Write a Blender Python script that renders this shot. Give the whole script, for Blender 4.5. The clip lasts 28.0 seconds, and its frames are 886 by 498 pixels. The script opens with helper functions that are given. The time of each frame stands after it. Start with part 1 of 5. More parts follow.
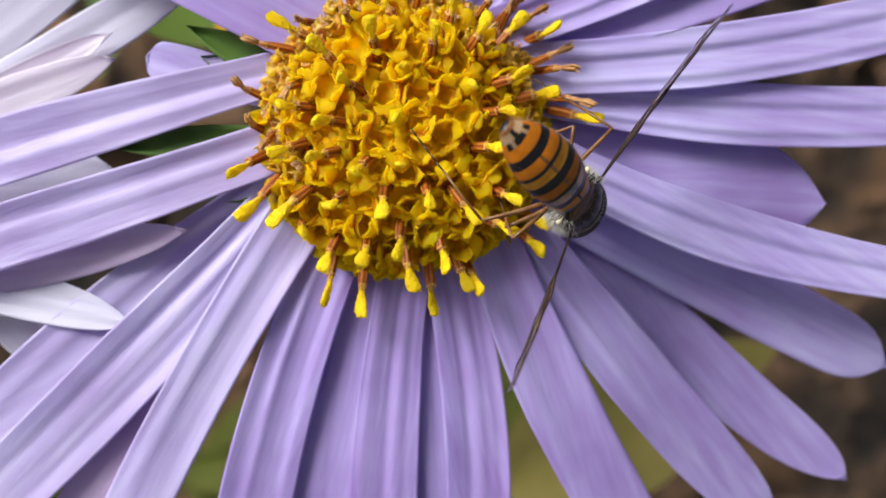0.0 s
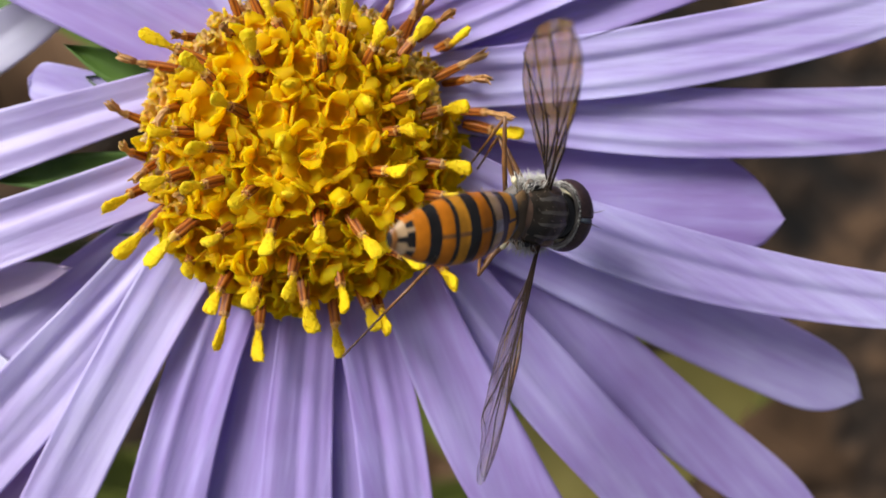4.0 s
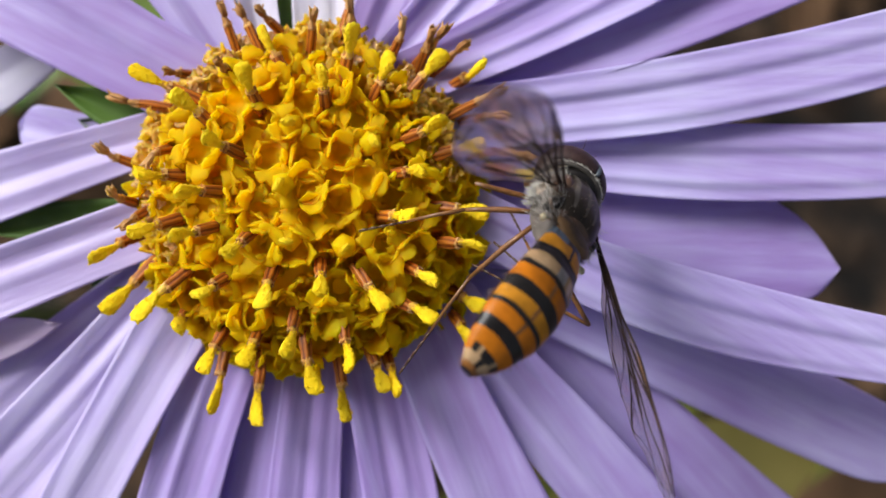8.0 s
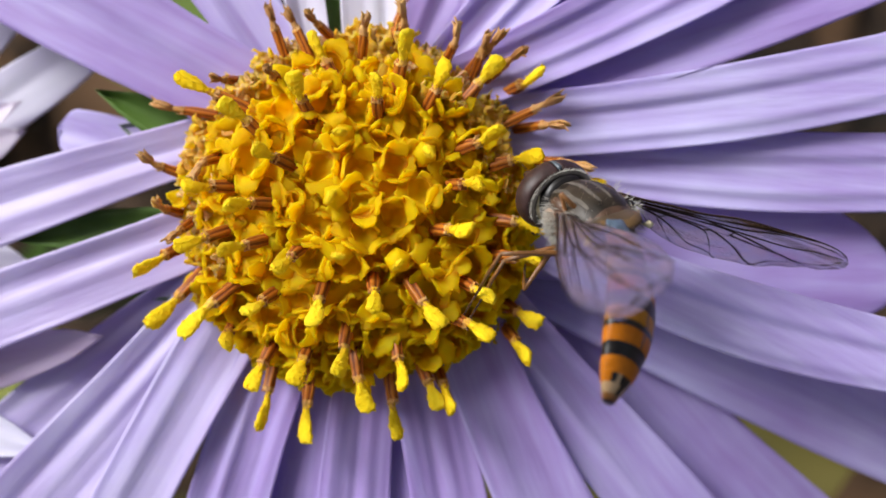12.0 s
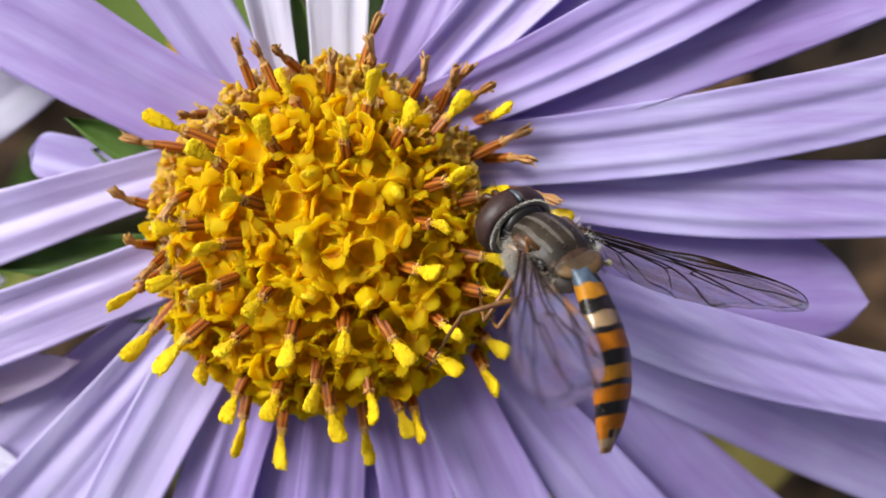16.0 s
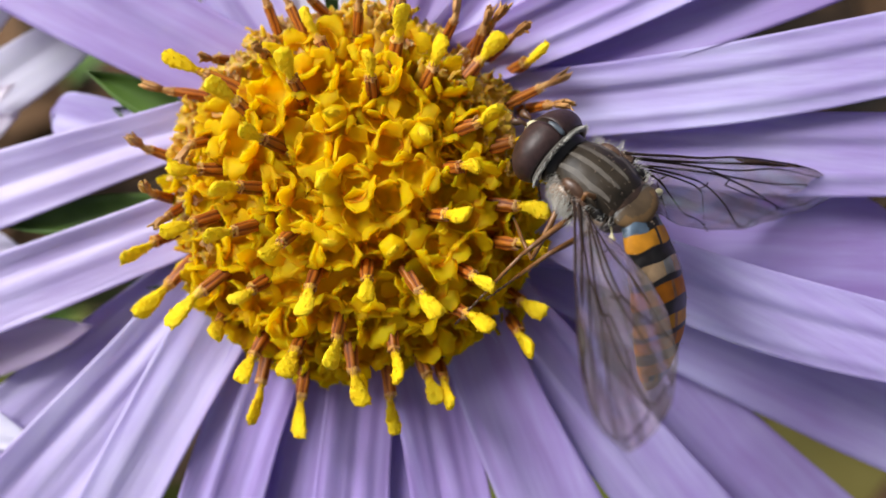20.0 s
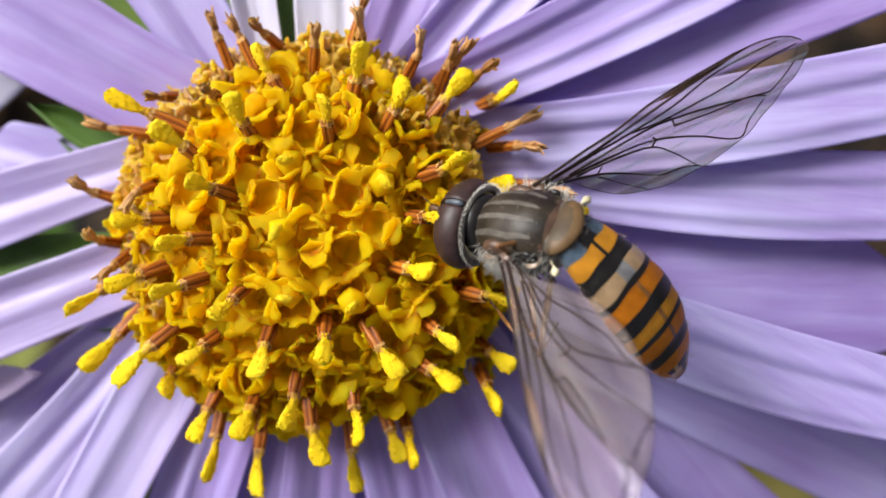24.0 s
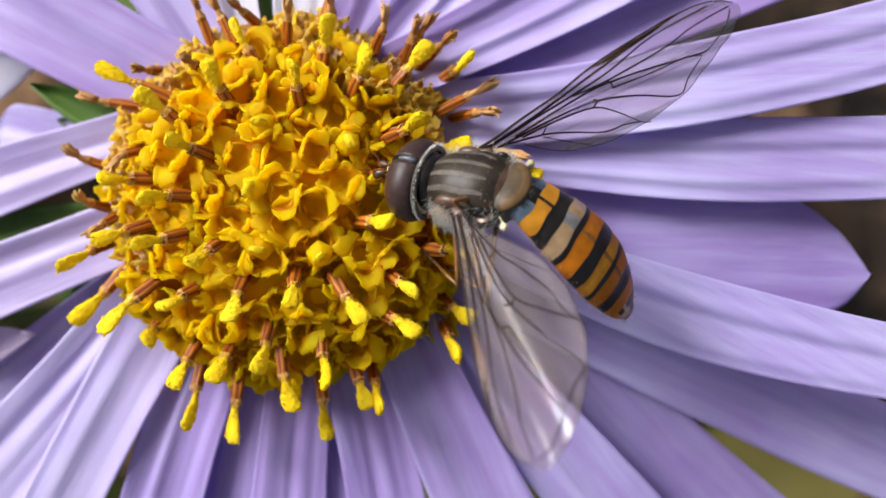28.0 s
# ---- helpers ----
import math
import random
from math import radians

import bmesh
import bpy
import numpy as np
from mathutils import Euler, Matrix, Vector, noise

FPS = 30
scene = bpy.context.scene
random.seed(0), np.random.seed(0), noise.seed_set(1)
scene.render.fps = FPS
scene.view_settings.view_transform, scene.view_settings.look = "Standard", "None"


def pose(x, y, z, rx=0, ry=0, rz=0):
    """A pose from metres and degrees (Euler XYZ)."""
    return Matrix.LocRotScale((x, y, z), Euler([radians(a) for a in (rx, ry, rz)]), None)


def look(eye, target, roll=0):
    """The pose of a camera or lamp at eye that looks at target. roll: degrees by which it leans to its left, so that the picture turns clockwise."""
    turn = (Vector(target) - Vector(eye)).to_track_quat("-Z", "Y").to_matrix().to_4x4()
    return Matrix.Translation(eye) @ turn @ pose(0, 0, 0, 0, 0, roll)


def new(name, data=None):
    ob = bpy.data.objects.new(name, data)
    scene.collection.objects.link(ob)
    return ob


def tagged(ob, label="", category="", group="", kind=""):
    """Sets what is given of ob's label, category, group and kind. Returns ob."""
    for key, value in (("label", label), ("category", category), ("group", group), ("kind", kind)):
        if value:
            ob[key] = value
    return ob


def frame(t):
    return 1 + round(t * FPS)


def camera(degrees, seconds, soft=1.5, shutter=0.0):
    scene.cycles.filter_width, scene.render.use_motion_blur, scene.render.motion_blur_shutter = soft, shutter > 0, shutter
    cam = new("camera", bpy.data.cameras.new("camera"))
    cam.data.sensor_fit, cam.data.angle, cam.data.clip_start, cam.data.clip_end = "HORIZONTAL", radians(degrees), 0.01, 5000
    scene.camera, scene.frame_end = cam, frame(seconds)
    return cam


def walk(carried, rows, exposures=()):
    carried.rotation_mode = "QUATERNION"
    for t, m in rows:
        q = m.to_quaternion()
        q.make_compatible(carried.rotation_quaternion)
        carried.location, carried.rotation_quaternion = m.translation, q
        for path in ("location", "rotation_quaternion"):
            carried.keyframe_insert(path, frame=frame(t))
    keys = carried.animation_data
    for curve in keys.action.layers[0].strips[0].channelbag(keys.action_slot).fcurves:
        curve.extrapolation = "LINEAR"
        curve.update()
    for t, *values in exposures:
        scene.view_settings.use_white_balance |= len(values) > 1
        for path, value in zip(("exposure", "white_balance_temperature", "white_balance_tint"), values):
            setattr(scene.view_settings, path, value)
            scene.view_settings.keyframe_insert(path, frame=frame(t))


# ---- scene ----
MM = 0.001
HEAD = Vector((0.0, 0.0, 0.16))          # centre of the flower head, at the level of its petals


def spot(x, y, z):
    """A place in metres from millimetres round the flower head."""
    return HEAD + Vector((x, y, z)) * MM


# ---- camera: hand-held close above the flower head (seconds, millimetres, degrees) ----
cam = camera(40.0, 28.0, soft=1.6)
cam.data.dof.use_dof = True
cam.data.dof.aperture_fstop = 44.0
PATH = [
    (0, -4.005, -4.371, 59.122, -1.394, -5.828, 0.871),
    (0.5, -6.527, -3.475, 59.064, -3.447, -7.860, 1.199),
    (1, -3.655, -2.610, 58.962, -3.884, -6.708, 0.802),
    (1.5, -2.815, -4.249, 57.460, -2.592, -7.230, 0.939),
    (2, -2.405, -4.668, 56.768, -0.957, -8.601, 0.342),
    (2.5, 0.125, -2.864, 55.697, -2.921, -4.810, -0.010),
    (3, 1.427, -1.427, 55.516, -3.365, -4.478, -0.502),
    (3.5, 2.444, -1.956, 54.546, -2.906, -3.718, -0.558),
    (5.8, 5.850, -2.731, 52.233, 0.452, -0.722, -0.313),
    (6, 5.775, 1.347, 51.286, -2.423, -0.714, -0.641),
    (6.5, 2.408, 0.414, 50.459, -3.709, -1.750, 0.242),
    (7, 5.529, -2.528, 49.607, -0.351, -0.552, -0.576),
    (7.5, 3.938, -3.286, 49.156, 0.926, -3.444, -1.241),
    (8, 5.390, -3.050, 49.314, 1.064, -0.058, -0.841),
    (8.5, 3.613, 0.495, 50.656, -0.722, -1.193, -0.763),
    (9, 5.729, -1.047, 50.156, 1.556, 0.280, -0.919),
    (9.5, 4.417, -0.194, 50.093, -0.376, -0.777, -0.896),
    (10, 4.491, -0.809, 49.030, -0.458, -1.467, -1.134),
    (10.5, 4.885, -3.152, 47.693, 1.187, -0.186, -1.078),
    (11, 3.973, -2.351, 47.743, 0.327, -0.022, -1.104),
    (11.5, 3.719, -1.854, 47.828, 0.078, 0.513, -0.715),
    (13.5, 4.007, 0.666, 47.786, -2.148, -0.049, -0.602),
    (14, 4.293, 1.889, 48.408, -2.760, -0.115, -0.655),
    (14.5, 1.652, 2.834, 49.039, -2.865, -0.816, -0.367),
    (15, 4.197, 2.997, 48.896, -2.811, 0.558, -0.784),
    (15.5, 5.110, -1.802, 48.264, 1.056, 1.116, -0.433),
    (16, 4.703, 4.034, 48.167, -5.457, 0.088, -0.957),
    (16.5, 4.017, 2.915, 49.012, -3.655, -0.138, -0.884),
    (17, 3.623, 3.139, 49.485, -4.692, -0.074, -0.750),
    (17.5, 3.793, 2.940, 49.569, -3.826, 0.194, -0.658),
    (18, 1.970, 2.827, 49.230, -5.184, -0.816, -0.191),
    (18.5, 6.860, -1.243, 46.890, -0.064, 2.678, -1.017),
    (19, 6.419, -2.232, 46.675, 0.088, 3.036, -0.971),
    (19.5, 5.341, -1.565, 46.860, -0.646, 2.840, -0.853),
    (20, 5.542, -1.857, 45.654, -0.386, 2.796, -0.632),
    (20.5, 6.673, -1.793, 45.243, -0.248, 3.702, -0.627),
    (21, 6.330, -2.003, 43.773, -0.247, 3.908, -0.799),
    (21.5, 7.657, -0.607, 43.649, 0.275, 4.015, -1.213),
    (23.5, 8.140, 0.723, 43.773, -1.735, 1.081, -1.128),
    (24, 6.484, 1.923, 42.981, -3.299, 2.488, -0.760),
    (24.5, 7.108, 1.908, 41.762, -3.630, 2.068, -1.099),
    (25, 7.500, -0.030, 42.581, -0.630, 2.140, -0.720),
    (25.5, 7.003, 0.781, 42.873, -1.912, 3.538, -1.207),
    (26, 7.188, -0.906, 44.346, -0.464, 3.040, -0.786),
    (26.5, 9.591, -0.310, 44.945, 0.699, 3.836, -1.169),
    (27, 9.173, -0.270, 45.683, -0.290, 3.393, -1.302),
    (27.5, 9.674, -1.878, 45.321, 0.562, 3.657, -1.473),
    (28, 9.064, -2.121, 45.846, 0.188, 4.038, -0.946),
]
walk(cam, [(t, pose(*spot(x, y, z), rx, ry, rz)) for t, x, y, z, rx, ry, rz in PATH],
     exposures=((0, 0.03), (20, 0.06), (24, 0.19), (28, 0.20)))

# ---- light: bright overcast sky, soft sun from behind the flower ----
world = bpy.data.worlds.new("world")
scene.world = world
world.use_nodes = True
_n = world.node_tree.nodes
_sky = _n.new("ShaderNodeTexSky")
_sky.sky_type = "NISHITA"
_sky.sun_disc = False
_sky.sun_elevation = radians(35.7)
_sky.sun_rotation = radians(-49)
_sky.air_density = 0.8
_sky.dust_density = 4.5
_sky.ozone_density = 1.0
_bg = _n["Background"]
_bg.inputs["Strength"].default_value = 0.105
_cloud = _n.new("ShaderNodeHueSaturation")      # thin cloud: a paler sky
_cloud.inputs["Saturation"].default_value = 0.55
world.node_tree.links.new(_sky.outputs["Color"], _cloud.inputs["Color"])
world.node_tree.links.new(_cloud.outputs["Color"], _bg.inputs["Color"])
sun = new("sun", bpy.data.lights.new("sun", "SUN"))
sun.data.energy = 4.1
sun.data.angle = radians(25)
sun.data.color = (0.96, 0.97, 1.0)
sun.matrix_world = look((-1.05, 0.91, 1.0), (0, 0, 0))


# ---- materials ----
def shader(name, rough=0.5, metal=0.0):
    m = bpy.data.materials.new(name)
    m.use_nodes = True
    b = m.node_tree.nodes["Principled BSDF"]
    b.inputs["Roughness"].default_value = rough
    b.inputs["Metallic"].default_value = metal
    return m, m.node_tree.nodes, m.node_tree.links, b


def ramp(nodes, links, source, stops):
    r = nodes.new("ShaderNodeValToRGB")
    e = r.color_ramp.elements
    while len(e) < len(stops):
        e.new(0.5)
    for el, (p, c) in zip(e, stops):
        el.position, el.color = p, (*c, 1)
    links.new(source, r.inputs["Fac"])
    return r


def grain(nodes, links, scale, detail=4.0, stretch=(1, 1, 1)):
    """Noise in object space; scale is in repeats a metre."""
    c = nodes.new("ShaderNodeTexCoord")
    p = nodes.new("ShaderNodeMapping")
    p.inputs["Scale"].default_value = stretch
    links.new(c.outputs["Object"], p.inputs["Vector"])
    n = nodes.new("ShaderNodeTexNoise")
    n.inputs["Scale"].default_value = scale
    n.inputs["Detail"].default_value = detail
    links.new(p.outputs["Vector"], n.inputs["Vector"])
    return n


def bump(nodes, links, b, height, strength, distance):
    u = nodes.new("ShaderNodeBump")
    u.inputs["Strength"].default_value = strength
    u.inputs["Distance"].default_value = distance
    links.new(height, u.inputs["Height"])
    links.new(u.outputs["Normal"], b.inputs["Normal"])


def organic(name, dark, light, scale=900, rough=0.55, stretch=(1, 1, 1), depth=0.00005, glow=0.0, relief=0.5, soft=0.0, sheen=0.3):
    """A living surface: colour between two tones at two scales, fine relief, a little light passing through."""
    m, n, l, b = shader(name, rough)
    big = grain(n, l, scale * 0.25, 3, stretch)
    fine = grain(n, l, scale * 2.2, 5, stretch)
    mix = n.new("ShaderNodeMath")
    mix.operation = "MULTIPLY_ADD"
    mix.inputs[1].default_value = 0.45
    l.new(fine.outputs["Fac"], mix.inputs[0])
    half = n.new("ShaderNodeMath")
    half.operation = "MULTIPLY"
    half.inputs[1].default_value = 0.55
    l.new(big.outputs["Fac"], half.inputs[0])
    l.new(half.outputs[0], mix.inputs[2])
    info = n.new("ShaderNodeObjectInfo")
    shift = n.new("ShaderNodeMath")
    shift.operation = "MULTIPLY_ADD"
    shift.inputs[1].default_value = 0.22
    l.new(info.outputs["Random"], shift.inputs[0])
    l.new(mix.outputs[0], shift.inputs[2])
    r = ramp(n, l, shift.outputs[0], [(0.38, dark), (0.85, light)])
    l.new(r.outputs["Color"], b.inputs["Base Color"])
    bump(n, l, b, fine.outputs["Fac"], relief, depth)
    if soft:
        b.inputs["Subsurface Weight"].default_value = soft
        b.inputs["Subsurface Radius"].default_value = (0.65, 0.62, 0.10)
        b.inputs["Subsurface Scale"].default_value = 0.0016
    b.inputs["Specular IOR Level"].default_value = sheen
    if glow:
        t = n.new("ShaderNodeBsdfTranslucent")
        l.new(r.outputs["Color"], t.inputs["Color"])
        s = n.new("ShaderNodeMixShader")
        s.inputs[0].default_value = glow
        l.new(b.outputs[0], s.inputs[1])
        l.new(t.outputs[0], s.inputs[2])
        l.new(s.outputs[0], n["Material Output"].inputs["Surface"])
    return m


def petal_material(name, deep, mid, pale):
    """Lilac petal: long fine veins (along object x), paler ridges, silky sheen."""
    m, n, l, b = shader(name, 0.38)
    veins = grain(n, l, 1500, 3, (0.035, 1, 1))
    cloud = grain(n, l, 160, 3)
    fine = grain(n, l, 6000, 3, (0.15, 1, 1))
    a = n.new("ShaderNodeMath")
    a.operation = "MULTIPLY_ADD"
    a.inputs[1].default_value = 0.34
    l.new(veins.outputs["Fac"], a.inputs[0])
    h = n.new("ShaderNodeMath")
    h.operation = "MULTIPLY"
    h.inputs[1].default_value = 0.30
    l.new(cloud.outputs["Fac"], h.inputs[0])
    l.new(h.outputs[0], a.inputs[2])
    info = n.new("ShaderNodeObjectInfo")
    s = n.new("ShaderNodeMath")
    s.operation = "MULTIPLY_ADD"
    s.inputs[1].default_value = 0.14
    l.new(info.outputs["Random"], s.inputs[0])
    l.new(a.outputs[0], s.inputs[2])
    r = ramp(n, l, s.outputs[0], [(0.25, deep), (0.38, mid), (0.54, pale)])
    l.new(r.outputs["Color"], b.inputs["Base Color"])
    b.inputs["Sheen Weight"].default_value = 0.4
    b.inputs["Sheen Roughness"].default_value = 0.4
    b.inputs["Specular IOR Level"].default_value = 0.42
    add = n.new("ShaderNodeMath")
    add.operation = "MULTIPLY_ADD"
    add.inputs[1].default_value = 0.45
    l.new(fine.outputs["Fac"], add.inputs[0])
    l.new(veins.outputs["Fac"], add.inputs[2])
    bump(n, l, b, add.outputs[0], 0.4, 0.00012)
    t = n.new("ShaderNodeBsdfTranslucent")
    rich = n.new("ShaderNodeGamma")                # light that passes through comes out richer in colour
    rich.inputs["Gamma"].default_value = 1.35
    l.new(r.outputs["Color"], rich.inputs["Color"])
    l.new(rich.outputs["Color"], t.inputs["Color"])
    x = n.new("ShaderNodeMixShader")
    x.inputs[0].default_value = 0.42
    l.new(b.outputs[0], x.inputs[1])
    l.new(t.outputs[0], x.inputs[2])
    l.new(x.outputs[0], n["Material Output"].inputs["Surface"])
    return m


LILAC = petal_material("lilac_petal", (0.415, 0.27, 0.64), (0.53, 0.42, 0.775), (0.71, 0.67, 0.93))
PINK = petal_material("pinkish_petal", (0.60, 0.44, 0.65), (0.72, 0.58, 0.78), (0.82, 0.71, 0.88))
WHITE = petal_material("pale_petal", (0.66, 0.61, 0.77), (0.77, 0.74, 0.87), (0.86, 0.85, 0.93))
PALE = petal_material("pale_lilac_petal", (0.50, 0.38, 0.69), (0.63, 0.545, 0.83), (0.79, 0.755, 0.94))
BLUSH = petal_material("blush_petal", (0.66, 0.53, 0.68), (0.77, 0.70, 0.80), (0.86, 0.82, 0.88))
YELLOW = organic("yellow_floret", (0.94, 0.565, 0.002), (1.0, 0.70, 0.005), 700, 0.62, glow=0.46, soft=1.0, sheen=0.10)
GOLD = organic("ageing_floret", (0.92, 0.52, 0.02), (1.0, 0.70, 0.09), 800, 0.6, glow=0.35, soft=0.7)
POLLEN = organic("yellow_pollen", (0.98, 0.62, 0.006), (1.0, 0.76, 0.03), 2600, 0.8, depth=0.0001, relief=0.8, glow=0.22, soft=0.35, sheen=0.08)
FRAY = organic("frayed_neck", (0.50, 0.20, 0.012), (0.95, 0.58, 0.09), 2600, 0.75, relief=1.0, soft=0.3)
ANTHER = organic("rust_anther", (0.25, 0.058, 0.005), (0.54, 0.185, 0.016), 1400, 0.42, (1, 1, 0.12), 0.00008, soft=0.15)
SEAM = organic("dark_seam", (0.10, 0.018, 0.002), (0.26, 0.06, 0.006), 1400, 0.5, (1, 1, 0.12))
WITHER = organic("withered_tan", (0.55, 0.22, 0.03), (0.90, 0.56, 0.20), 1300, 0.65, glow=0.15, soft=0.3)
STRAW = organic("straw_floret", (0.92, 0.54, 0.10), (1.0, 0.76, 0.30), 1100, 0.7, glow=0.4, soft=0.6)
HUSK = organic("brown_husk", (0.34, 0.12, 0.02), (0.85, 0.50, 0.20), 1600, 0.7, glow=0.2, soft=0.2)
BASE = organic("ochre_disc", (0.92, 0.52, 0.003), (0.98, 0.66, 0.008), 500, 0.6, soft=1.0)
GREEN = organic("green_bract", (0.045, 0.095, 0.014), (0.15, 0.27, 0.05), 300, 0.5, glow=0.2)
STEM = organic("green_stem", (0.04, 0.07, 0.02), (0.12, 0.16, 0.05), 200, 0.6)
LITTER = organic("dry_leaf", (0.020, 0.011, 0.005), (0.27, 0.150, 0.075), 60, 0.8)


def ground_material():
    m, n, l, b = shader("soil", 0.95)
    a = grain(n, l, 32, 4)
    c = grain(n, l, 120, 6)
    mix = n.new("ShaderNodeMath")
    mix.operation = "MULTIPLY_ADD"
    mix.inputs[1].default_value = 0.5
    l.new(c.outputs["Fac"], mix.inputs[0])
    h = n.new("ShaderNodeMath")
    h.operation = "MULTIPLY"
    h.inputs[1].default_value = 0.5
    l.new(a.outputs["Fac"], h.inputs[0])
    l.new(h.outputs[0], mix.inputs[2])
    r = ramp(n, l, mix.outputs[0], [(0.40, (0.005, 0.0035, 0.002)), (0.5, (0.040, 0.023, 0.012)), (0.62, (0.16, 0.090, 0.045))])
    l.new(r.outputs["Color"], b.inputs["Base Color"])
    bump(n, l, b, c.outputs["Fac"], 0.8, 0.01)
    return m


SOIL = ground_material()


# ---- mesh helpers (millimetres in, metres out) ----
def mesh_of(name, bm, material, smooth=True):
    bmesh.ops.scale(bm, vec=(MM, MM, MM), verts=bm.verts)
    me = bpy.data.meshes.new(name)
    for fc in bm.faces:
        fc.smooth = smooth
    bm.to_mesh(me)
    bm.free()
    for m in material if isinstance(material, (list, tuple)) else (material,):
        me.materials.append(m)
    return me


def part(name, data, material=None, parent=None, label="", m=None):
    me = data if isinstance(data, bpy.types.Mesh) else mesh_of(name, data, material)
    ob = new(name, me)
    if parent:
        ob.parent = parent
    if m is not None:
        ob.matrix_basis = m
    return tagged(ob, label)


def loft(rings, caps=True, bm=None):
    """A skin over closed rings of equal count."""
    bm = bm or bmesh.new()
    rows = [[bm.verts.new(p) for p in ring] for ring in rings]
    for a, b in zip(rows, rows[1:]):
        for i in range(len(a)):
            j = (i + 1) % len(a)
            bm.faces.new((a[i], a[j], b[j], b[i]))
    if caps:
        bm.faces.new(rows[0][::-1])
        bm.faces.new(rows[-1])
    return bm


def ring(z, rx, ry=None, n=10, cx=0.0, cy=0.0, wave=0.0, k=5, turn=0.0):
    ry = rx if ry is None else ry
    out = []
    for i in range(n):
        a = 2 * math.pi * i / n + turn
        w = 1 + wave * math.cos(k * (a - turn))
        out.append((cx + rx * w * math.cos(a), cy + ry * w * math.sin(a), z))
    return out


def tube(points, radii, n=6, bm=None, caps=True):
    """A round tube along points."""
    points = [Vector(p) for p in points]
    rings, up = [], Vector((0.3, 0.2, 1)).normalized()
    for i, p in enumerate(points):
        d = (points[min(i + 1, len(points) - 1)] - points[max(i - 1, 0)]).normalized()
        s = d.cross(up)
        s = s.normalized() if s.length > 1e-4 else Vector((1, 0, 0))
        u = s.cross(d)
        rings.append([p + radii[i] * (math.cos(2 * math.pi * j / n) * s + math.sin(2 * math.pi * j / n) * u) for j in range(n)])
    return loft(rings, caps, bm)


def aim(place, axis, up=(0, 0, 1)):
    """A pose with its z axis along the given one, place in millimetres."""
    z = Vector(axis).normalized()
    x = Vector(up).cross(z)
    x = x.normalized() if x.length > 1e-4 else Vector((1, 0, 0))
    y = z.cross(x)
    m = Matrix((x, y, z)).transposed().to_4x4()
    m.translation = Vector(place) * MM
    return m


# ---- ground and far things ----
def build_ground():
    bm = bmesh.new()
    rnd = random.Random(5)
    n, size = 60, 700.0
    grid = [[bm.verts.new(((i / n - 0.5) * size, (j / n - 0.5) * size, 6 * noise.noise((i * 0.35, j * 0.35, 1.0)) + rnd.uniform(-1, 1)))
             for j in range(n + 1)] for i in range(n + 1)]
    for i in range(n):
        for j in range(n):
            bm.faces.new((grid[i][j], grid[i + 1][j], grid[i + 1][j + 1], grid[i][j + 1]))
    edge = [grid[i][0] for i in range(n + 1)] + [grid[n][j] for j in range(1, n + 1)] + [grid[i][n] for i in range(n - 1, -1, -1)] + [grid[0][j] for j in range(n - 1, 0, -1)]
    far = [bm.verts.new((v.co.x * 140, v.co.y * 140, 0)) for v in edge]
    for i in range(len(edge)):
        j = (i + 1) % len(edge)
        bm.faces.new((edge[j], edge[i], far[i], far[j]))
    g = part("ground", bm, SOIL)
    tagged(g, "dark brown garden soil with fine crumbs", "ground", kind="structure")


build_ground()


# ---- the aster ----
RISE, REACH = 3.5, 6.7        # height and radius of the domed disc


def dome_height(r):
    return RISE * math.sqrt(max(0.0, 1 - (r / REACH) ** 2))


def dome_normal(x, y):
    z = max(dome_height(math.hypot(x, y)), 0.35)
    return Vector((x / REACH ** 2, y / REACH ** 2, z / RISE ** 2)).normalized()


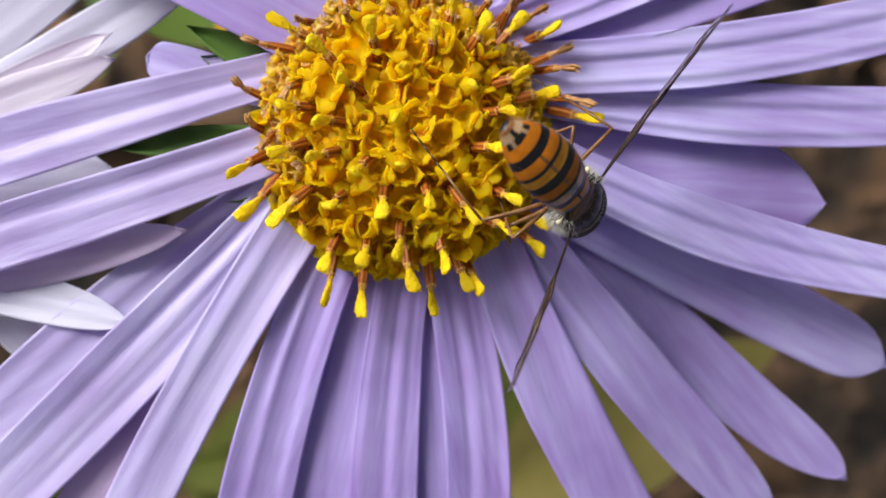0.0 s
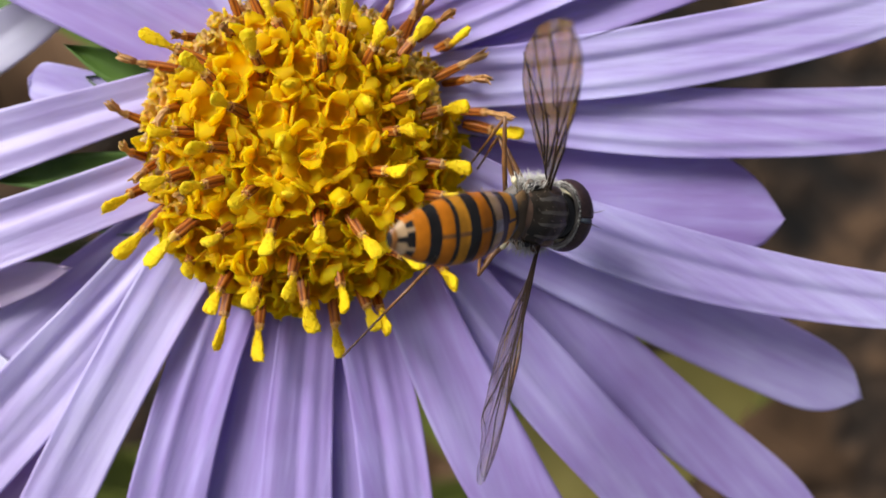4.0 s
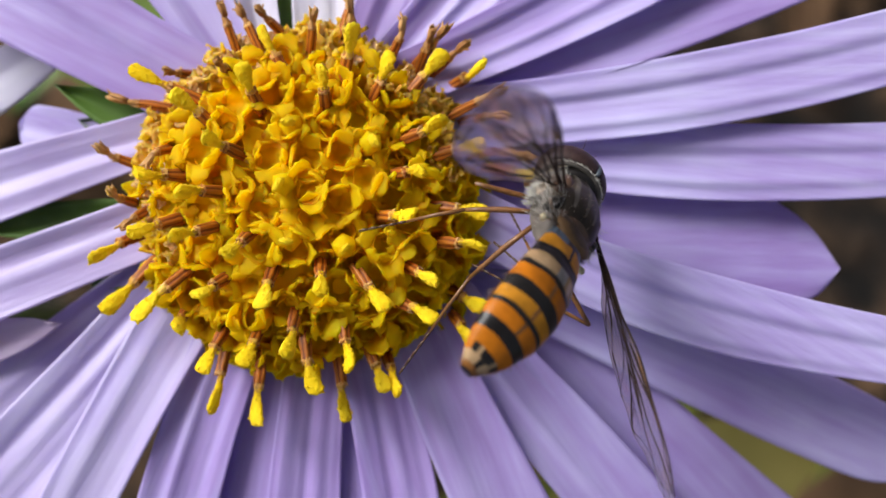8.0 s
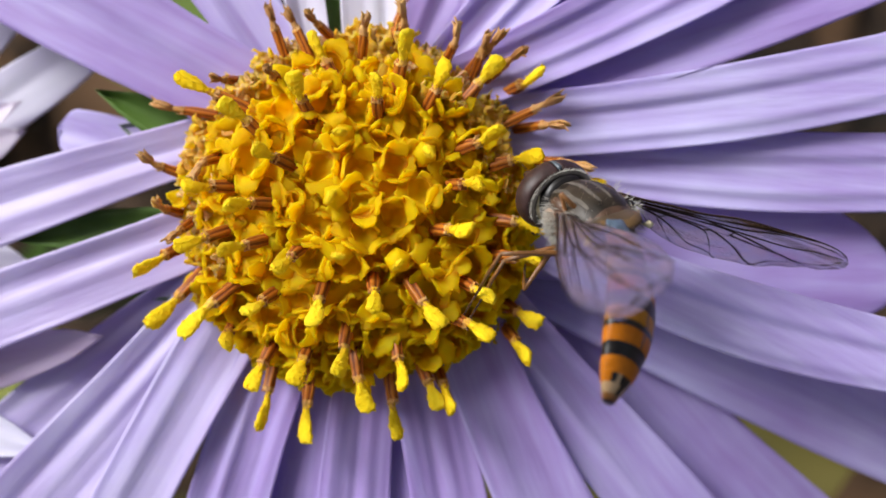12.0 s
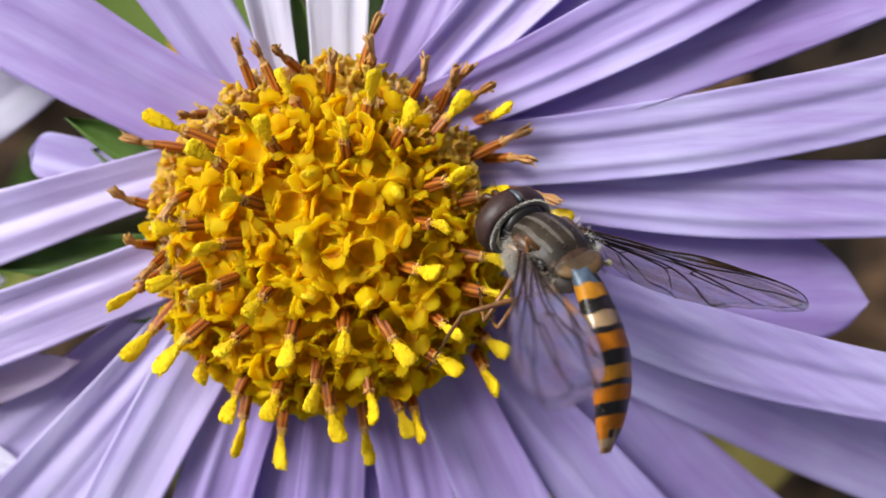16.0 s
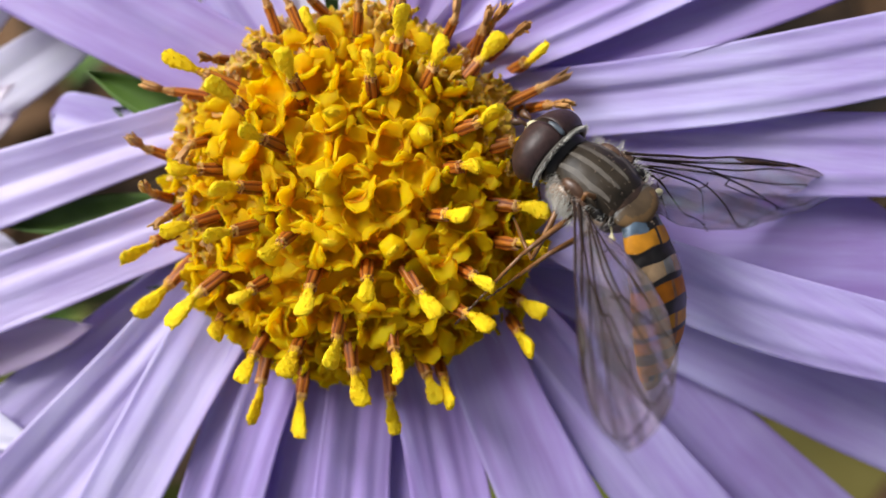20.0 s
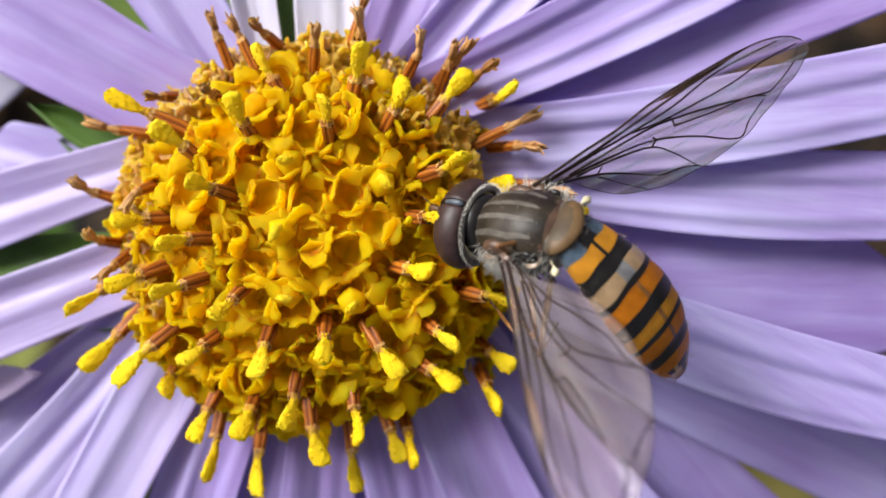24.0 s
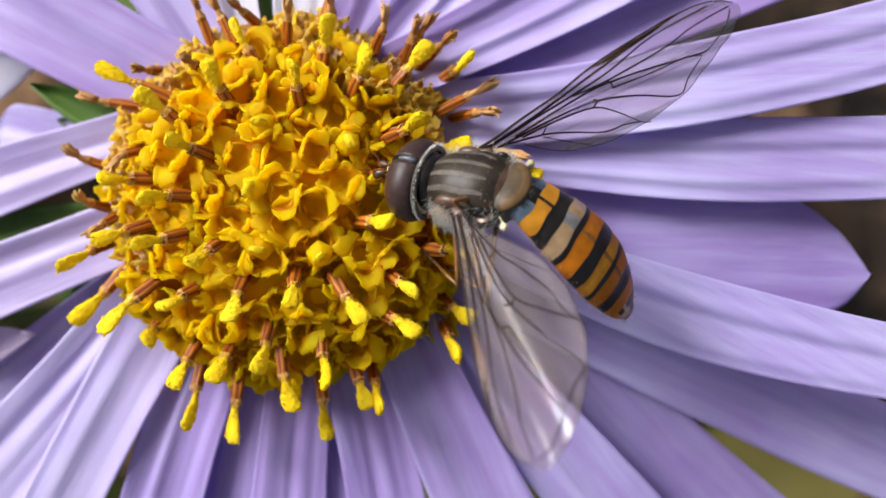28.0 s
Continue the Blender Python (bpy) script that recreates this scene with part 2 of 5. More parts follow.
def petal_mesh(length, widths, ridges, seed, sag=0.0, cup=0.25, curl=0.0, material=LILAC, tip=0.65, bend=0.0):
    """A strap-shaped petal along x with long soft plaits, a narrow base and a blunt tip; widths near its base, middle and end."""
    rnd = random.Random(seed)
    nu, nv, thick = 44, 6 * ridges + 6, 0.10
    phase, wob = rnd.uniform(0, 6.28), rnd.uniform(0.6, 1.3)
    notch = rnd.uniform(-0.5, 0.5)
    top, low = [], []
    bm = bmesh.new()
    for i in range(nu + 1):
        u = 1 - (1 - i / nu) ** 1.35
        flat = [float(np.interp(min(1.0, max(0.0, u + d)), (0, 0.12, 0.42, 0.72, 1.0), (widths[0] * 1.16, widths[0] * 1.16, widths[1], widths[2], widths[2] * 0.84))) for d in (-0.09, -0.045, 0, 0.045, 0.09)]
        k = max(0.0, (u - (1 - 0.34 * tip)) / (0.34 * tip))
        w = max(0.03, 0.5 * sum(flat) / 5 * math.sqrt(max(0.0, 1 - k ** 2.3)))
        a, b = [], []
        for j in range(nv + 1):
            v = 2 * j / nv - 1
            fade = min(1.0, 1.25 * (1 - u) + 0.15) * min(1.0, 0.35 + u * 3)
            relief = fade * (1 - 0.6 * v * v) * (0.105 * math.cos(v * math.pi * ridges * 0.7 + phase) + 0.045 * math.cos(v * math.pi * ridges * 1.35 + 2.3 * phase + 0.5 * u)
                                                 + 0.016 * math.cos(v * 21 + 4 * phase) + 0.02 * noise.noise((u * 3, v * 5, seed)))
            fold = cup * (v * v - 0.4) * (1 - 0.75 * u)
            wave = 0.10 * math.sin(u * 7 * wob + phase) * v * u + 0.05 * math.sin(u * 19 * wob + phase + 2 * v) * abs(v) ** 3
            x = u * length - 0.05 * k * length * v * v * 0.4 - 0.16 * max(0, k - 0.8) * math.exp(-((v - notch) / 0.25) ** 2)
            y = v * w * (1 + 0.012 * noise.noise((u * 9, v, seed + 7.0))) + bend * u * u * length
            z = relief + fold + wave - sag * u * u * length + curl * max(0, u - 0.7) ** 2 * length * 4 + 0.12 * v * v * math.sin(3 * u + phase)
            a.append(bm.verts.new((x, y, z)))
            b.append(bm.verts.new((x, y - 0.015 * v * w, z - thick)))
        top.append(a)
        low.append(b)
    for i in range(nu):
        for j in range(nv):
            bm.faces.new((top[i][j], top[i + 1][j], top[i + 1][j + 1], top[i][j + 1]))
            bm.faces.new((low[i][j + 1], low[i + 1][j + 1], low[i + 1][j], low[i][j]))
        bm.faces.new((low[i][0], low[i + 1][0], top[i + 1][0], top[i][0]))
        bm.faces.new((top[i][nv], top[i + 1][nv], low[i + 1][nv], low[i][nv]))
    for j in range(nv):
        bm.faces.new((top[nu][j], low[nu][j], low[nu][j + 1], top[nu][j + 1]))
    return mesh_of("petal", bm, material)


def floret_corolla(seed, spread=1.0, lobes=5, material=YELLOW, shrink=0.0):
    """A waxy bell with an open throat and five broad blunt tongues; each stands up, leans out or rolls back in its own way."""
    rnd = random.Random(seed)
    turn = rnd.uniform(0, 6)
    n = 20
    wall = ((0.20, -1.5), (0.27, -0.9), (0.40, -0.42), (0.54, -0.10), (0.60, 0.12))
    bore = ((0.53, 0.14), (0.47, -0.02), (0.36, -0.20), (0.20, -0.36), (0.05, -0.42))
    oval = 1 + rnd.uniform(-0.12, 0.12)
    bm = loft([ring(z, r * spread * oval, r * spread / oval, n, turn=turn, wave=0.05 * max(0, z + 1), k=5) for r, z in wall + bore])
    for k in range(lobes):
        a = turn + 2 * math.pi * (k + rnd.uniform(-0.12, 0.12)) / lobes
        out, side = Vector((math.cos(a), math.sin(a), 0)), Vector((-math.sin(a), math.cos(a), 0))
        lean, roll = radians(rnd.uniform(-18, 45)), radians(rnd.choice((rnd.uniform(-35, 40), rnd.uniform(20, 120))))
        long, half = rnd.uniform(0.40, 0.72) * (1 - 0.3 * shrink), rnd.uniform(0.40, 0.56) * (1 - 0.45 * shrink)
        trough, twist = rnd.uniform(-0.06, 0.20), rnd.uniform(-0.22, 0.22)
        blunt = rnd.uniform(0.15, 0.7)
        p = out * 0.545 * spread + Vector((0, 0, -0.05))
        m, q = 8, 8
        upper, under = [], []
        for i in range(m + 1):
            s = i / m
            ang = lean + roll * s ** 1.3
            way = out * math.sin(ang) + Vector((0, 0, math.cos(ang)))
            nrm = out * math.cos(ang) - Vector((0, 0, math.sin(ang)))
            if i:
                p = p + way * long / m
            w = half * (1 - blunt * 0.55 * s ** 2.2) * (1 if s < 0.99 else 0.86)
            r1, r2 = [], []
            for j in range(q + 1):
                v = 2 * j / q - 1
                edge = 0.20 * noise.noise((v * 3, s * 2, seed * 5.3 + k)) * s
                c = p + side * v * w + nrm * (-trough * v * v * (1 - 0.3 * s) + twist * v * s * 0.3) + way * (edge - 0.10 * s * v * v)
                c += noise.noise_vector(c * 2.6 + Vector((seed * 3.1, k, 0))) * (0.11 + 0.10 * shrink) * s
                th = 0.10 * (1 - 0.5 * abs(v) ** 3) * (1 - 0.45 * s)
                r1.append(bm.verts.new(c - nrm * th))
                r2.append(bm.verts.new(c + nrm * th))
            upper.append(r1)
            under.append(r2)
        for i in range(m):
            for j in range(q):
                bm.faces.new((upper[i][j], upper[i][j + 1], upper[i + 1][j + 1], upper[i + 1][j]))
                bm.faces.new((under[i][j + 1], under[i][j], under[i + 1][j], under[i + 1][j + 1]))
            bm.faces.new((under[i][0], upper[i][0], upper[i + 1][0], under[i + 1][0]))
            bm.faces.new((upper[i][q], under[i][q], under[i + 1][q], upper[i + 1][q]))
        for j in range(q):
            bm.faces.new((upper[m][j], upper[m][j + 1], under[m][j + 1], under[m][j]))
    for v in bm.verts:
        v.co += noise.noise_vector(v.co * 1.3 + Vector((seed * 1.9, 7, 2))) * 0.17 * min(1.0, max(0.0, v.co.z + 0.8))
        v.co += noise.noise_vector(v.co * 4 + Vector((seed * 2.3, 1, 5))) * (0.045 + 0.13 * shrink) + noise.noise_vector(v.co * 8 + Vector((2, seed * 1.3, 5))) * 0.028
    return mesh_of("corolla", bm, material)


def bud_corolla(seed):
    """A closed floret: a plump five-ribbed bud."""
    rings = [ring(z, r, n=15, wave=w, k=5, turn=seed) for z, r, w in
             [(-0.7, 0.28, 0), (-0.1, 0.40, 0.05), (0.25, 0.46, 0.10), (0.5, 0.38, 0.16), (0.66, 0.2, 0.2), (0.7, 0.05, 0)]]
    return mesh_of("bud", loft(rings), YELLOW)


def anther_mesh(seed):
    """The tube of five fused anthers, one millimetre long: rust-red strips with dark seams, frayed and paler at the mouth."""
    rnd = random.Random(seed)
    rings = []
    for i in range(11):
        z = i / 10
        r = 0.205 * (1 + 0.12 * math.sin(math.pi * min(1.0, z * 1.15))) + 0.008 * math.sin(z * 7 + seed)
        rings.append(ring(z, r, r * 0.9, n=30, wave=0.11, k=5, turn=seed + z * 0.25))
    bm = loft(rings)
    bm.faces.ensure_lookup_table()
    for i, fc in enumerate(bm.faces[:300]):
        row, col = divmod(i, 30)
        fc.material_index = 2 if row > 8 else 1 if col % 6 in (2, 3) else 0
    for v in bm.verts:
        if v.co.z > 0.85:
            v.co.z += rnd.uniform(-0.06, 0.12) * (v.co.z - 0.6)
            v.co += Vector((v.co.x, v.co.y, 0)) * rnd.uniform(-0.25, 0.2)
        v.co += noise.noise_vector(v.co * 6 + Vector((seed, 0, 3))) * 0.022
    faces = len(bm.faces)
    for k in range(9):
        a = rnd.uniform(0, 6.28)
        o = Vector((math.cos(a), math.sin(a), 0))
        tube([o * 0.15 + Vector((0, 0, 0.88)), o * rnd.uniform(0.16, 0.24) + Vector((0, 0, rnd.uniform(1.0, 1.16)))], [0.035, 0.008], 4, bm)
    bm.faces.ensure_lookup_table()
    for fc in bm.faces[faces:]:
        fc.material_index = 2
    return mesh_of("anther_tube", bm, [ANTHER, SEAM, WITHER])


def fork_mesh(seed):
    """A withered floret end: a thin shrivelled waist, then a ragged curled brush of strands, one millimetre long."""
    rnd = random.Random(seed)
    bend = Vector((rnd.uniform(-0.3, 0.3), rnd.uniform(-0.3, 0.3), 0))
    bm = tube([(0, 0, 0), tuple(bend * 0.1 + Vector((0, 0, 0.22))), tuple(bend * 0.35 + Vector((0, 0, 0.45))), tuple(bend * 0.8 + Vector((0, 0, 0.72))), tuple(bend + Vector((0, 0, 0.88)))],
              [0.15, 0.11, 0.10, 0.13, 0.05], 9)
    for k in range(7):
        a = 0.9 * k + rnd.uniform(-0.5, 0.5)
        o = Vector((math.cos(a), math.sin(a), 0))
        top = rnd.uniform(0.75, 1.08)
        tube([tuple(o * 0.06 + bend * 0.25 + Vector((0, 0, 0.35))), tuple(o * 0.11 + bend * 0.6 + Vector((0, 0, top * 0.66))), tuple(o * 0.12 + bend * 0.95 + Vector((0, 0, top * 0.86))),
              tuple(o * rnd.uniform(0.02, 0.26) + bend * rnd.uniform(1.0, 1.5) + Vector((0, 0, top)))], [0.055, 0.07, 0.055, 0.02], 5, bm)
    for v in bm.verts:
        q = noise.noise_vector(v.co * 6.0 + Vector((seed * 2.0, 0, 0)))
        v.co += q * 0.05 + Vector((rnd.gauss(0, 1), rnd.gauss(0, 1), rnd.gauss(0, 1))) * 0.016
    return mesh_of("style", bm, HUSK)


def tip_mesh(seed):
    """The flat pollen-laden paddle at a floret's tip, one millimetre long: a thin frayed neck, then a blunt blade crusted with grains."""
    rnd = random.Random(seed)
    rings = []
    lean, broad = rnd.uniform(-0.14, 0.14), rnd.uniform(0.88, 1.12)
    for i in range(25):
        z = i / 24
        r = broad * float(np.interp(z, (0, 0.06, 0.16, 0.28, 0.42, 0.58, 0.78, 0.90, 0.97, 1.0), (0.10, 0.15, 0.13, 0.125, 0.20, 0.265, 0.29, 0.275, 0.22, 0.09)))
        thin = float(np.interp(z, (0, 0.3, 0.5, 1.0), (0.9, 0.8, 0.50, 0.46)))
        rings.append(ring(z, r, r * thin, n=22, cx=lean * z * z, turn=0.02, cy=0.07 * math.sin(3 * z + seed)))
    bm = loft(rings)
    for v in bm.verts:
        q = noise.noise_vector(v.co * 11.0 + Vector((seed * 5.0, 0, 0)))
        v.co += q * 0.022 * (0.6 + v.co.z) + Vector((rnd.gauss(0, 1), rnd.gauss(0, 1), rnd.gauss(0, 1))) * 0.013
    bm.faces.ensure_lookup_table()
    for i, fc in enumerate(bm.faces[:24 * 22]):
        fc.material_index = 1 if i // 22 < 4 + rnd.randrange(3) else 0
    crust = [v.co.copy() for v in bm.verts if 0.12 < v.co.z < 0.99]
    for _ in range(70):
        c, r = rnd.choice(crust), rnd.uniform(0.018, 0.040)
        bmesh.ops.create_icosphere(bm, subdivisions=1, radius=r, matrix=Matrix.Translation(c + Vector((rnd.gauss(0, 0.012), rnd.gauss(0, 0.012), 0))))
    return mesh_of("pollen_tip", bm, [POLLEN, FRAY])


COROLLA = [floret_corolla(s, 0.90 + 0.05 * (s % 5)) for s in range(16)]
TAN_COROLLA = [floret_corolla(40 + s, 0.8, 5, GOLD, 1.0) for s in range(5)]
HUSK_COROLLA = [floret_corolla(60 + s, 0.62, 5, STRAW, 1.3) for s in range(5)]
BUD = [bud_corolla(s) for s in range(3)]
TUBE = [anther_mesh(s) for s in range(6)]
DRY = [fork_mesh(s + 9) for s in range(7)]
TIP = [tip_mesh(s) for s in range(9)]


def stretched(base, tip_, span, wide=1.0):
    """A pose from base to tip (millimetres) that scales a one-millimetre long mesh to that length."""
    d = Vector(tip_) - Vector(base)
    return aim(base, d) @ Matrix.Diagonal((wide, wide, span, 1))


def bloom():
    """The flower head that carries everything, at HEAD."""
    head = new("aster_flower")
    head.matrix_world = Matrix.Translation(HEAD)
    tagged(head, "lilac aster flower with a domed yellow disc, fully open", "flower")
    rings = [ring(-2.6, 0.9, n=40), ring(-1.8, 3.6, n=40), ring(-0.7, 5.6, n=40)]
    rings += [ring(dome_height(r) - 0.58, r * 0.955, n=40) for r in (6.4, 6.1, 5.6, 4.8, 3.8, 2.6, 1.3, 0.3)]
    bm = loft(rings)
    bmesh.ops.translate(bm, vec=(0, 0, -4.3), verts=bm.verts)
    disc = part("disc", bm, BASE, head, "ochre domed disc", pose(0, 0, 4.3 * MM))
    cam.data.dof.focus_object = disc
    return head


FLOWER = bloom()


def petal(az, heading, length, bend, widths, z=0.0, rise=0.0, sag=0.0, seed=0, ridges=2, cup=0.3, material=LILAC, label="", tip=0.65, r0=5.2):
    """A ray petal: azimuth of its root on the disc and heading of its blade in degrees, its sideways bend, its three widths."""
    a = radians(az)
    m = pose(r0 * math.cos(a) * MM, r0 * math.sin(a) * MM, (z - 0.5) * MM, 0, -rise, heading)
    return part("petal", petal_mesh(length, widths, ridges, seed, sag, cup, 0.0, material, tip, bend), None, FLOWER, label, m)


# upper ring of petals, in order round the disc
petal(206, 229.5, 26, -0.05, (2.3, 3.7, 3.8), -0.1, 0, 0.04, 2, 3, material=PALE)
petal(216, 237.4, 24, 0.093, (2.5, 2.95, 3.15), 0.35, 0, 0.04, 3, cup=0.2, material=PALE)
petal(239, 246.5, 22, 0.175, (2.5, 3.4, 3.85), 0.1, 0, 0.04, 4, 3)
petal(275, 261.2, 22, 0.118, (2.2, 3.25, 3.6), 0.1, 0, 0.04, 5, 3)
petal(292, 286.4, 20.6, -0.193, (2.3, 3.2, 3.4), 0.05, 0, 0.04, 6, 3)
petal(316.7, 289.9, 22, 0.14, (2.4, 3.75, 3.75), 0.35, 0, 0.06, 7)
petal(330, 306, 23.3, 0.095, (2.0, 3.5, 3.5), 0.0, 0, 0.07, 8, 3)
petal(340.5, 334.8, 23.7, 0.0, (2.5, 3.5, 3.8), -1.2, 0, 0.055, 9, tip=0.42)
petal(359.5, 329.3, 27, 0.281, (2.0, 3.2, 2.8), 0.75, 3, 0, 10, 3)
petal(25.8, 351.8, 26, 0.12, (1.9, 3.2, 3.1), 0.2, 2, 0, 11, 3)
petal(36.5, 0.8, 26, 0.158, (2.2, 3.1, 3.1), 0.65, 3.5, 0, 12, 3)
petal(55.9, 19.3, 25, 0.16, (2.0, 3.2, 3.5), 0.6, 6, 0, 13, 3)
petal(58, 48, 22, -0.1, (2.0, 3.2, 3.6), 0.3, 4, 0, 14, 3)
petal(68, 68.4, 20, -0.15, (2.0, 3.4, 3.6), 0.1, 2, 0, 27)
petal(83.1, 91.5, 20, -0.09, (1.9, 3.2, 3.4), 0.2, 0, 0.03, 15, material=WHITE, label="whitish petal")
petal(105, 101.9, 19.5, -0.1, (1.2, 2.5, 2.6), 0.35, 0, 0.05, 16, material=WHITE, label="whitish petal")
petal(116, 123.5, 22, -0.04, (2.3, 3.8, 4.0), 0.2, 0, 0.04, 17)
petal(130.6, 152.1, 25, -0.086, (3.0, 4.6, 4.8), 0.5, 0, 0.12, 18, cup=0.15)
petal(141.5, 195.7, 26, 0.029, (1.8, 3.1, 3.4), 0.3, 0, 0.12, 19, material=PALE, label="pale lilac petal")
petal(186.1, 200.7, 26, -0.043, (2.2, 3.1, 3.1), 0.6, 0, 0.12, 20, material=PALE)
# lower ring, half hidden between the others
petal(203, 212.5, 26, 0.165, (2.1, 3.0, 3.3), -1.5, 0, 0.03, 1, material=PALE)
petal(217.6, 235.2, 23.5, -0.019, (2.0, 2.7, 3.0), -0.6, 0, 0.05, 21, material=PINK)
petal(249.3, 257.8, 21, 0.097, (2.5, 3.1, 3.5), -0.45, 0, 0.04, 22)
petal(280, 274.3, 20.5, -0.017, (2.6, 3.1, 3.1), -0.45, 0, 0.04, 23)
petal(347.6, 312.3, 25.6, 0.116, (2.6, 3.6, 3.3), -1.8, 0, 0.05, 24)
petal(348.4, 359.8, 16.9, -0.12, (3.0, 4.8, 5.3), -0.7, 3, 0.06, 25, cup=-0.1, tip=0.8)
petal(47.3, 15.1, 25, 0.073, (2.0, 3.3, 3.2), 0.1, 5.6, 0, 26)
petal(50, 38, 22, 0.0, (2.2, 3.2, 3.4), -0.1, 4, 0, 28)
petal(163, 165, 8.0, 0.0, (1.4, 1.9, 2.2), -1.5, 0, 0.10, 29, tip=0.3)

# florets that carry pollen: root x, y and tip x, y, z in millimetres, four groups round the disc
NORTH = [(-0.4, 4.4, -1.4, 6.5, 2.9), (-1.4, 3.2, -2.0, 4.7, 4.6), (-3.1, 2.5, -4.5, 3.9, 4.1), (1.1, 3.2, 1.0, 4.6, 4.8), (-2.1, 1.5, -3.3, 2.0, 5.1),
         (-4.3, 0.8, -6.0, 0.7, 4.2), (-2.9, 0.1, -4.3, 0.1, 4.9), (-3.8, 3.7, -6.5, 4.9, 2.8), (1.7, 4.4, 2.2, 6.3, 3.7), (2.8, 3.5, 3.7, 5.1, 4.0), (4.1, 3.7, 5.6, 5.6, 2.1)]
EAST = [(3.9, 2.0, 5.7, 2.6, 4.0), (5.0, 1.4, 7.1, 1.9, 3.0), (3.6, 0.7, 4.8, 0.7, 4.9), (5.8, 4.4, 7.2, 4.9, 2.6), (2.1, -2.8, 3.3, -4.5, 4.0), (4.0, -2.8, 5.2, -3.4, 4.3),
        (3.5, -4.1, 5.2, -4.8, 3.5), (5.6, -3.7, 7.0, -4.6, 1.8), (5.8, -4.8, 6.5, -5.7, 2.8), (3.1, -0.9, 4.3, -1.0, 5.0), (5.1, -0.5, 7.2, -0.8, 3.1), (5.3, -1.9, 7.0, -2.1, 3.5), (7.2, 1.2, 9.6, 0.6, 1.3)]
SOUTH = [(-3.1, -5.1, -3.9, -6.8, 2.8), (-3.2, -5.7, -3.7, -8.5, 1.5), (-1.7, -5.1, -2.0, -6.4, 4.0), (-1.8, -6.2, -2.0, -9.0, 1.5), (-0.2, -4.4, -0.4, -6.2, 4.0), (0.0, -5.4, 0.4, -7.7, 2.6),
         (1.5, -4.8, 1.9, -6.7, 3.6), (1.2, -6.3, 1.6, -8.9, 1.4), (2.4, -5.9, 3.2, -7.7, 2.1), (3.0, -6.0, 3.7, -7.8, 2.4), (0.8, -2.6, 1.0, -3.8, 5.1), (-1.0, -2.8, -1.2, -4.2, 4.9)]
WEST = [(-6.5, -1.3, -8.2, -2.3, 2.4), (-5.8, -2.3, -7.7, -4.5, 2.1), (-4.1, -2.6, -6.4, -4.6, 3.3), (-3.1, -1.2, -4.6, -1.7, 4.7), (-1.7, -1.4, -2.5, -2.4, 5.2), (-2.8, -3.1, -3.7, -3.9, 4.7),
        (-4.7, -4.4, -4.8, -5.1, 3.0), (-4.6, -0.8, -6.3, -1.5, 3.9)]
DRIED = [(-2.5, 4.6, -3.1, 5.1, 4.3), (-4.2, 4.9, -5.5, 4.8, 2.8), (-5.2, 3.6, -8.1, 4.0, 1.3), (-6.4, 1.3, -8.5, 2.0, 2.0), (-5.0, 1.9, -5.8, 1.4, 4.2), (-2.6, 5.8, -3.3, 8.0, 1.9), (-1.6, 5.7, -2.6, 7.9, 2.0)]
DRIED_BACK = [(-0.7, 6.4, -1.9, 7.5, 2.6), (0.4, 5.6, 0.7, 7.4, 3.3), (1.5, 6.2, 2.3, 9.0, 1.3), (-6.6, -0.2, -7.7, 0.2, 3.0), (3.4, 5.3, 4.4, 6.9, 2.5), (4.5, 4.8, 5.3, 6.8, 2.1), (4.3, 5.2, 6.1, 6.8, 2.5),
              (4.9, 4.8, 6.9, 6.1, 2.9), (5.6, 3.0, 8.4, 4.4, 1.4), (6.2, 3.0, 8.4, 3.1, 2.9), (6.5, 1.8, 9.6, 1.5, 2.0), (1.8, 6.3, 2.2, 7.5, 2.9), (-6.1, -0.4, -6.8, -1.3, 3.5)]
NUBS = [(-0.2, 2.5), (2.7, 1.8), (-0.5, 0.3), (-0.3, -1.7), (1.7, -2.0)]


def pollen_floret(i, bx, by, tx, ty, tz):
    base = Vector((bx, by, dome_height(math.hypot(bx, by))))
    tip_ = Vector((tx, ty, tz))
    d = tip_ - base
    long = d.length
    d.normalize()
    cup = part("floret", COROLLA[i % 9], None, FLOWER, "", aim(base - 0.42 * d, d) @ Matrix.Diagonal((0.80, 0.80, 0.85, 1)))
    low = base - 0.1 * d
    split = low + d * long * 0.50
    inv = cup.matrix_basis.inverted()
    part("anther_tube", TUBE[i % 6], None, cup, "russet anther tube", inv @ stretched(low, split, (split - low).length, 1.02))
    part("pollen_tip", TIP[i % 9], None, cup, "yellow pollen club", inv @ stretched(split - 0.12 * d, tip_, (tip_ - split).length + 0.12, 1.06) @ pose(0, 0, 0, 0, 0, (i * 47) % 130 - 65))


def dried_floret(i, bx, by, tx, ty, tz):
    base = Vector((bx, by, dome_height(math.hypot(bx, by))))
    tip_ = Vector((tx, ty, tz))
    d = (tip_ - base).normalized()
    tip_ = base + (tip_ - base) * 0.88
    cup = part("floret", TAN_COROLLA[i % 5], None, FLOWER, "withered tan floret", aim(base - 0.45 * d, d) @ Matrix.Diagonal((0.62, 0.62, 0.9, 1)))
    mid = base + (tip_ - base) * 0.55
    inv = cup.matrix_basis.inverted()
    part("anther_tube", TUBE[i % 6], None, cup, "brown dried anther tube", inv @ stretched(base, mid, (mid - base).length, 0.8))
    part("style", DRY[i % 7], None, cup, "withered forked style", inv @ stretched(mid - 0.1 * d, tip_, (tip_ - mid).length + 0.1, 1.0))


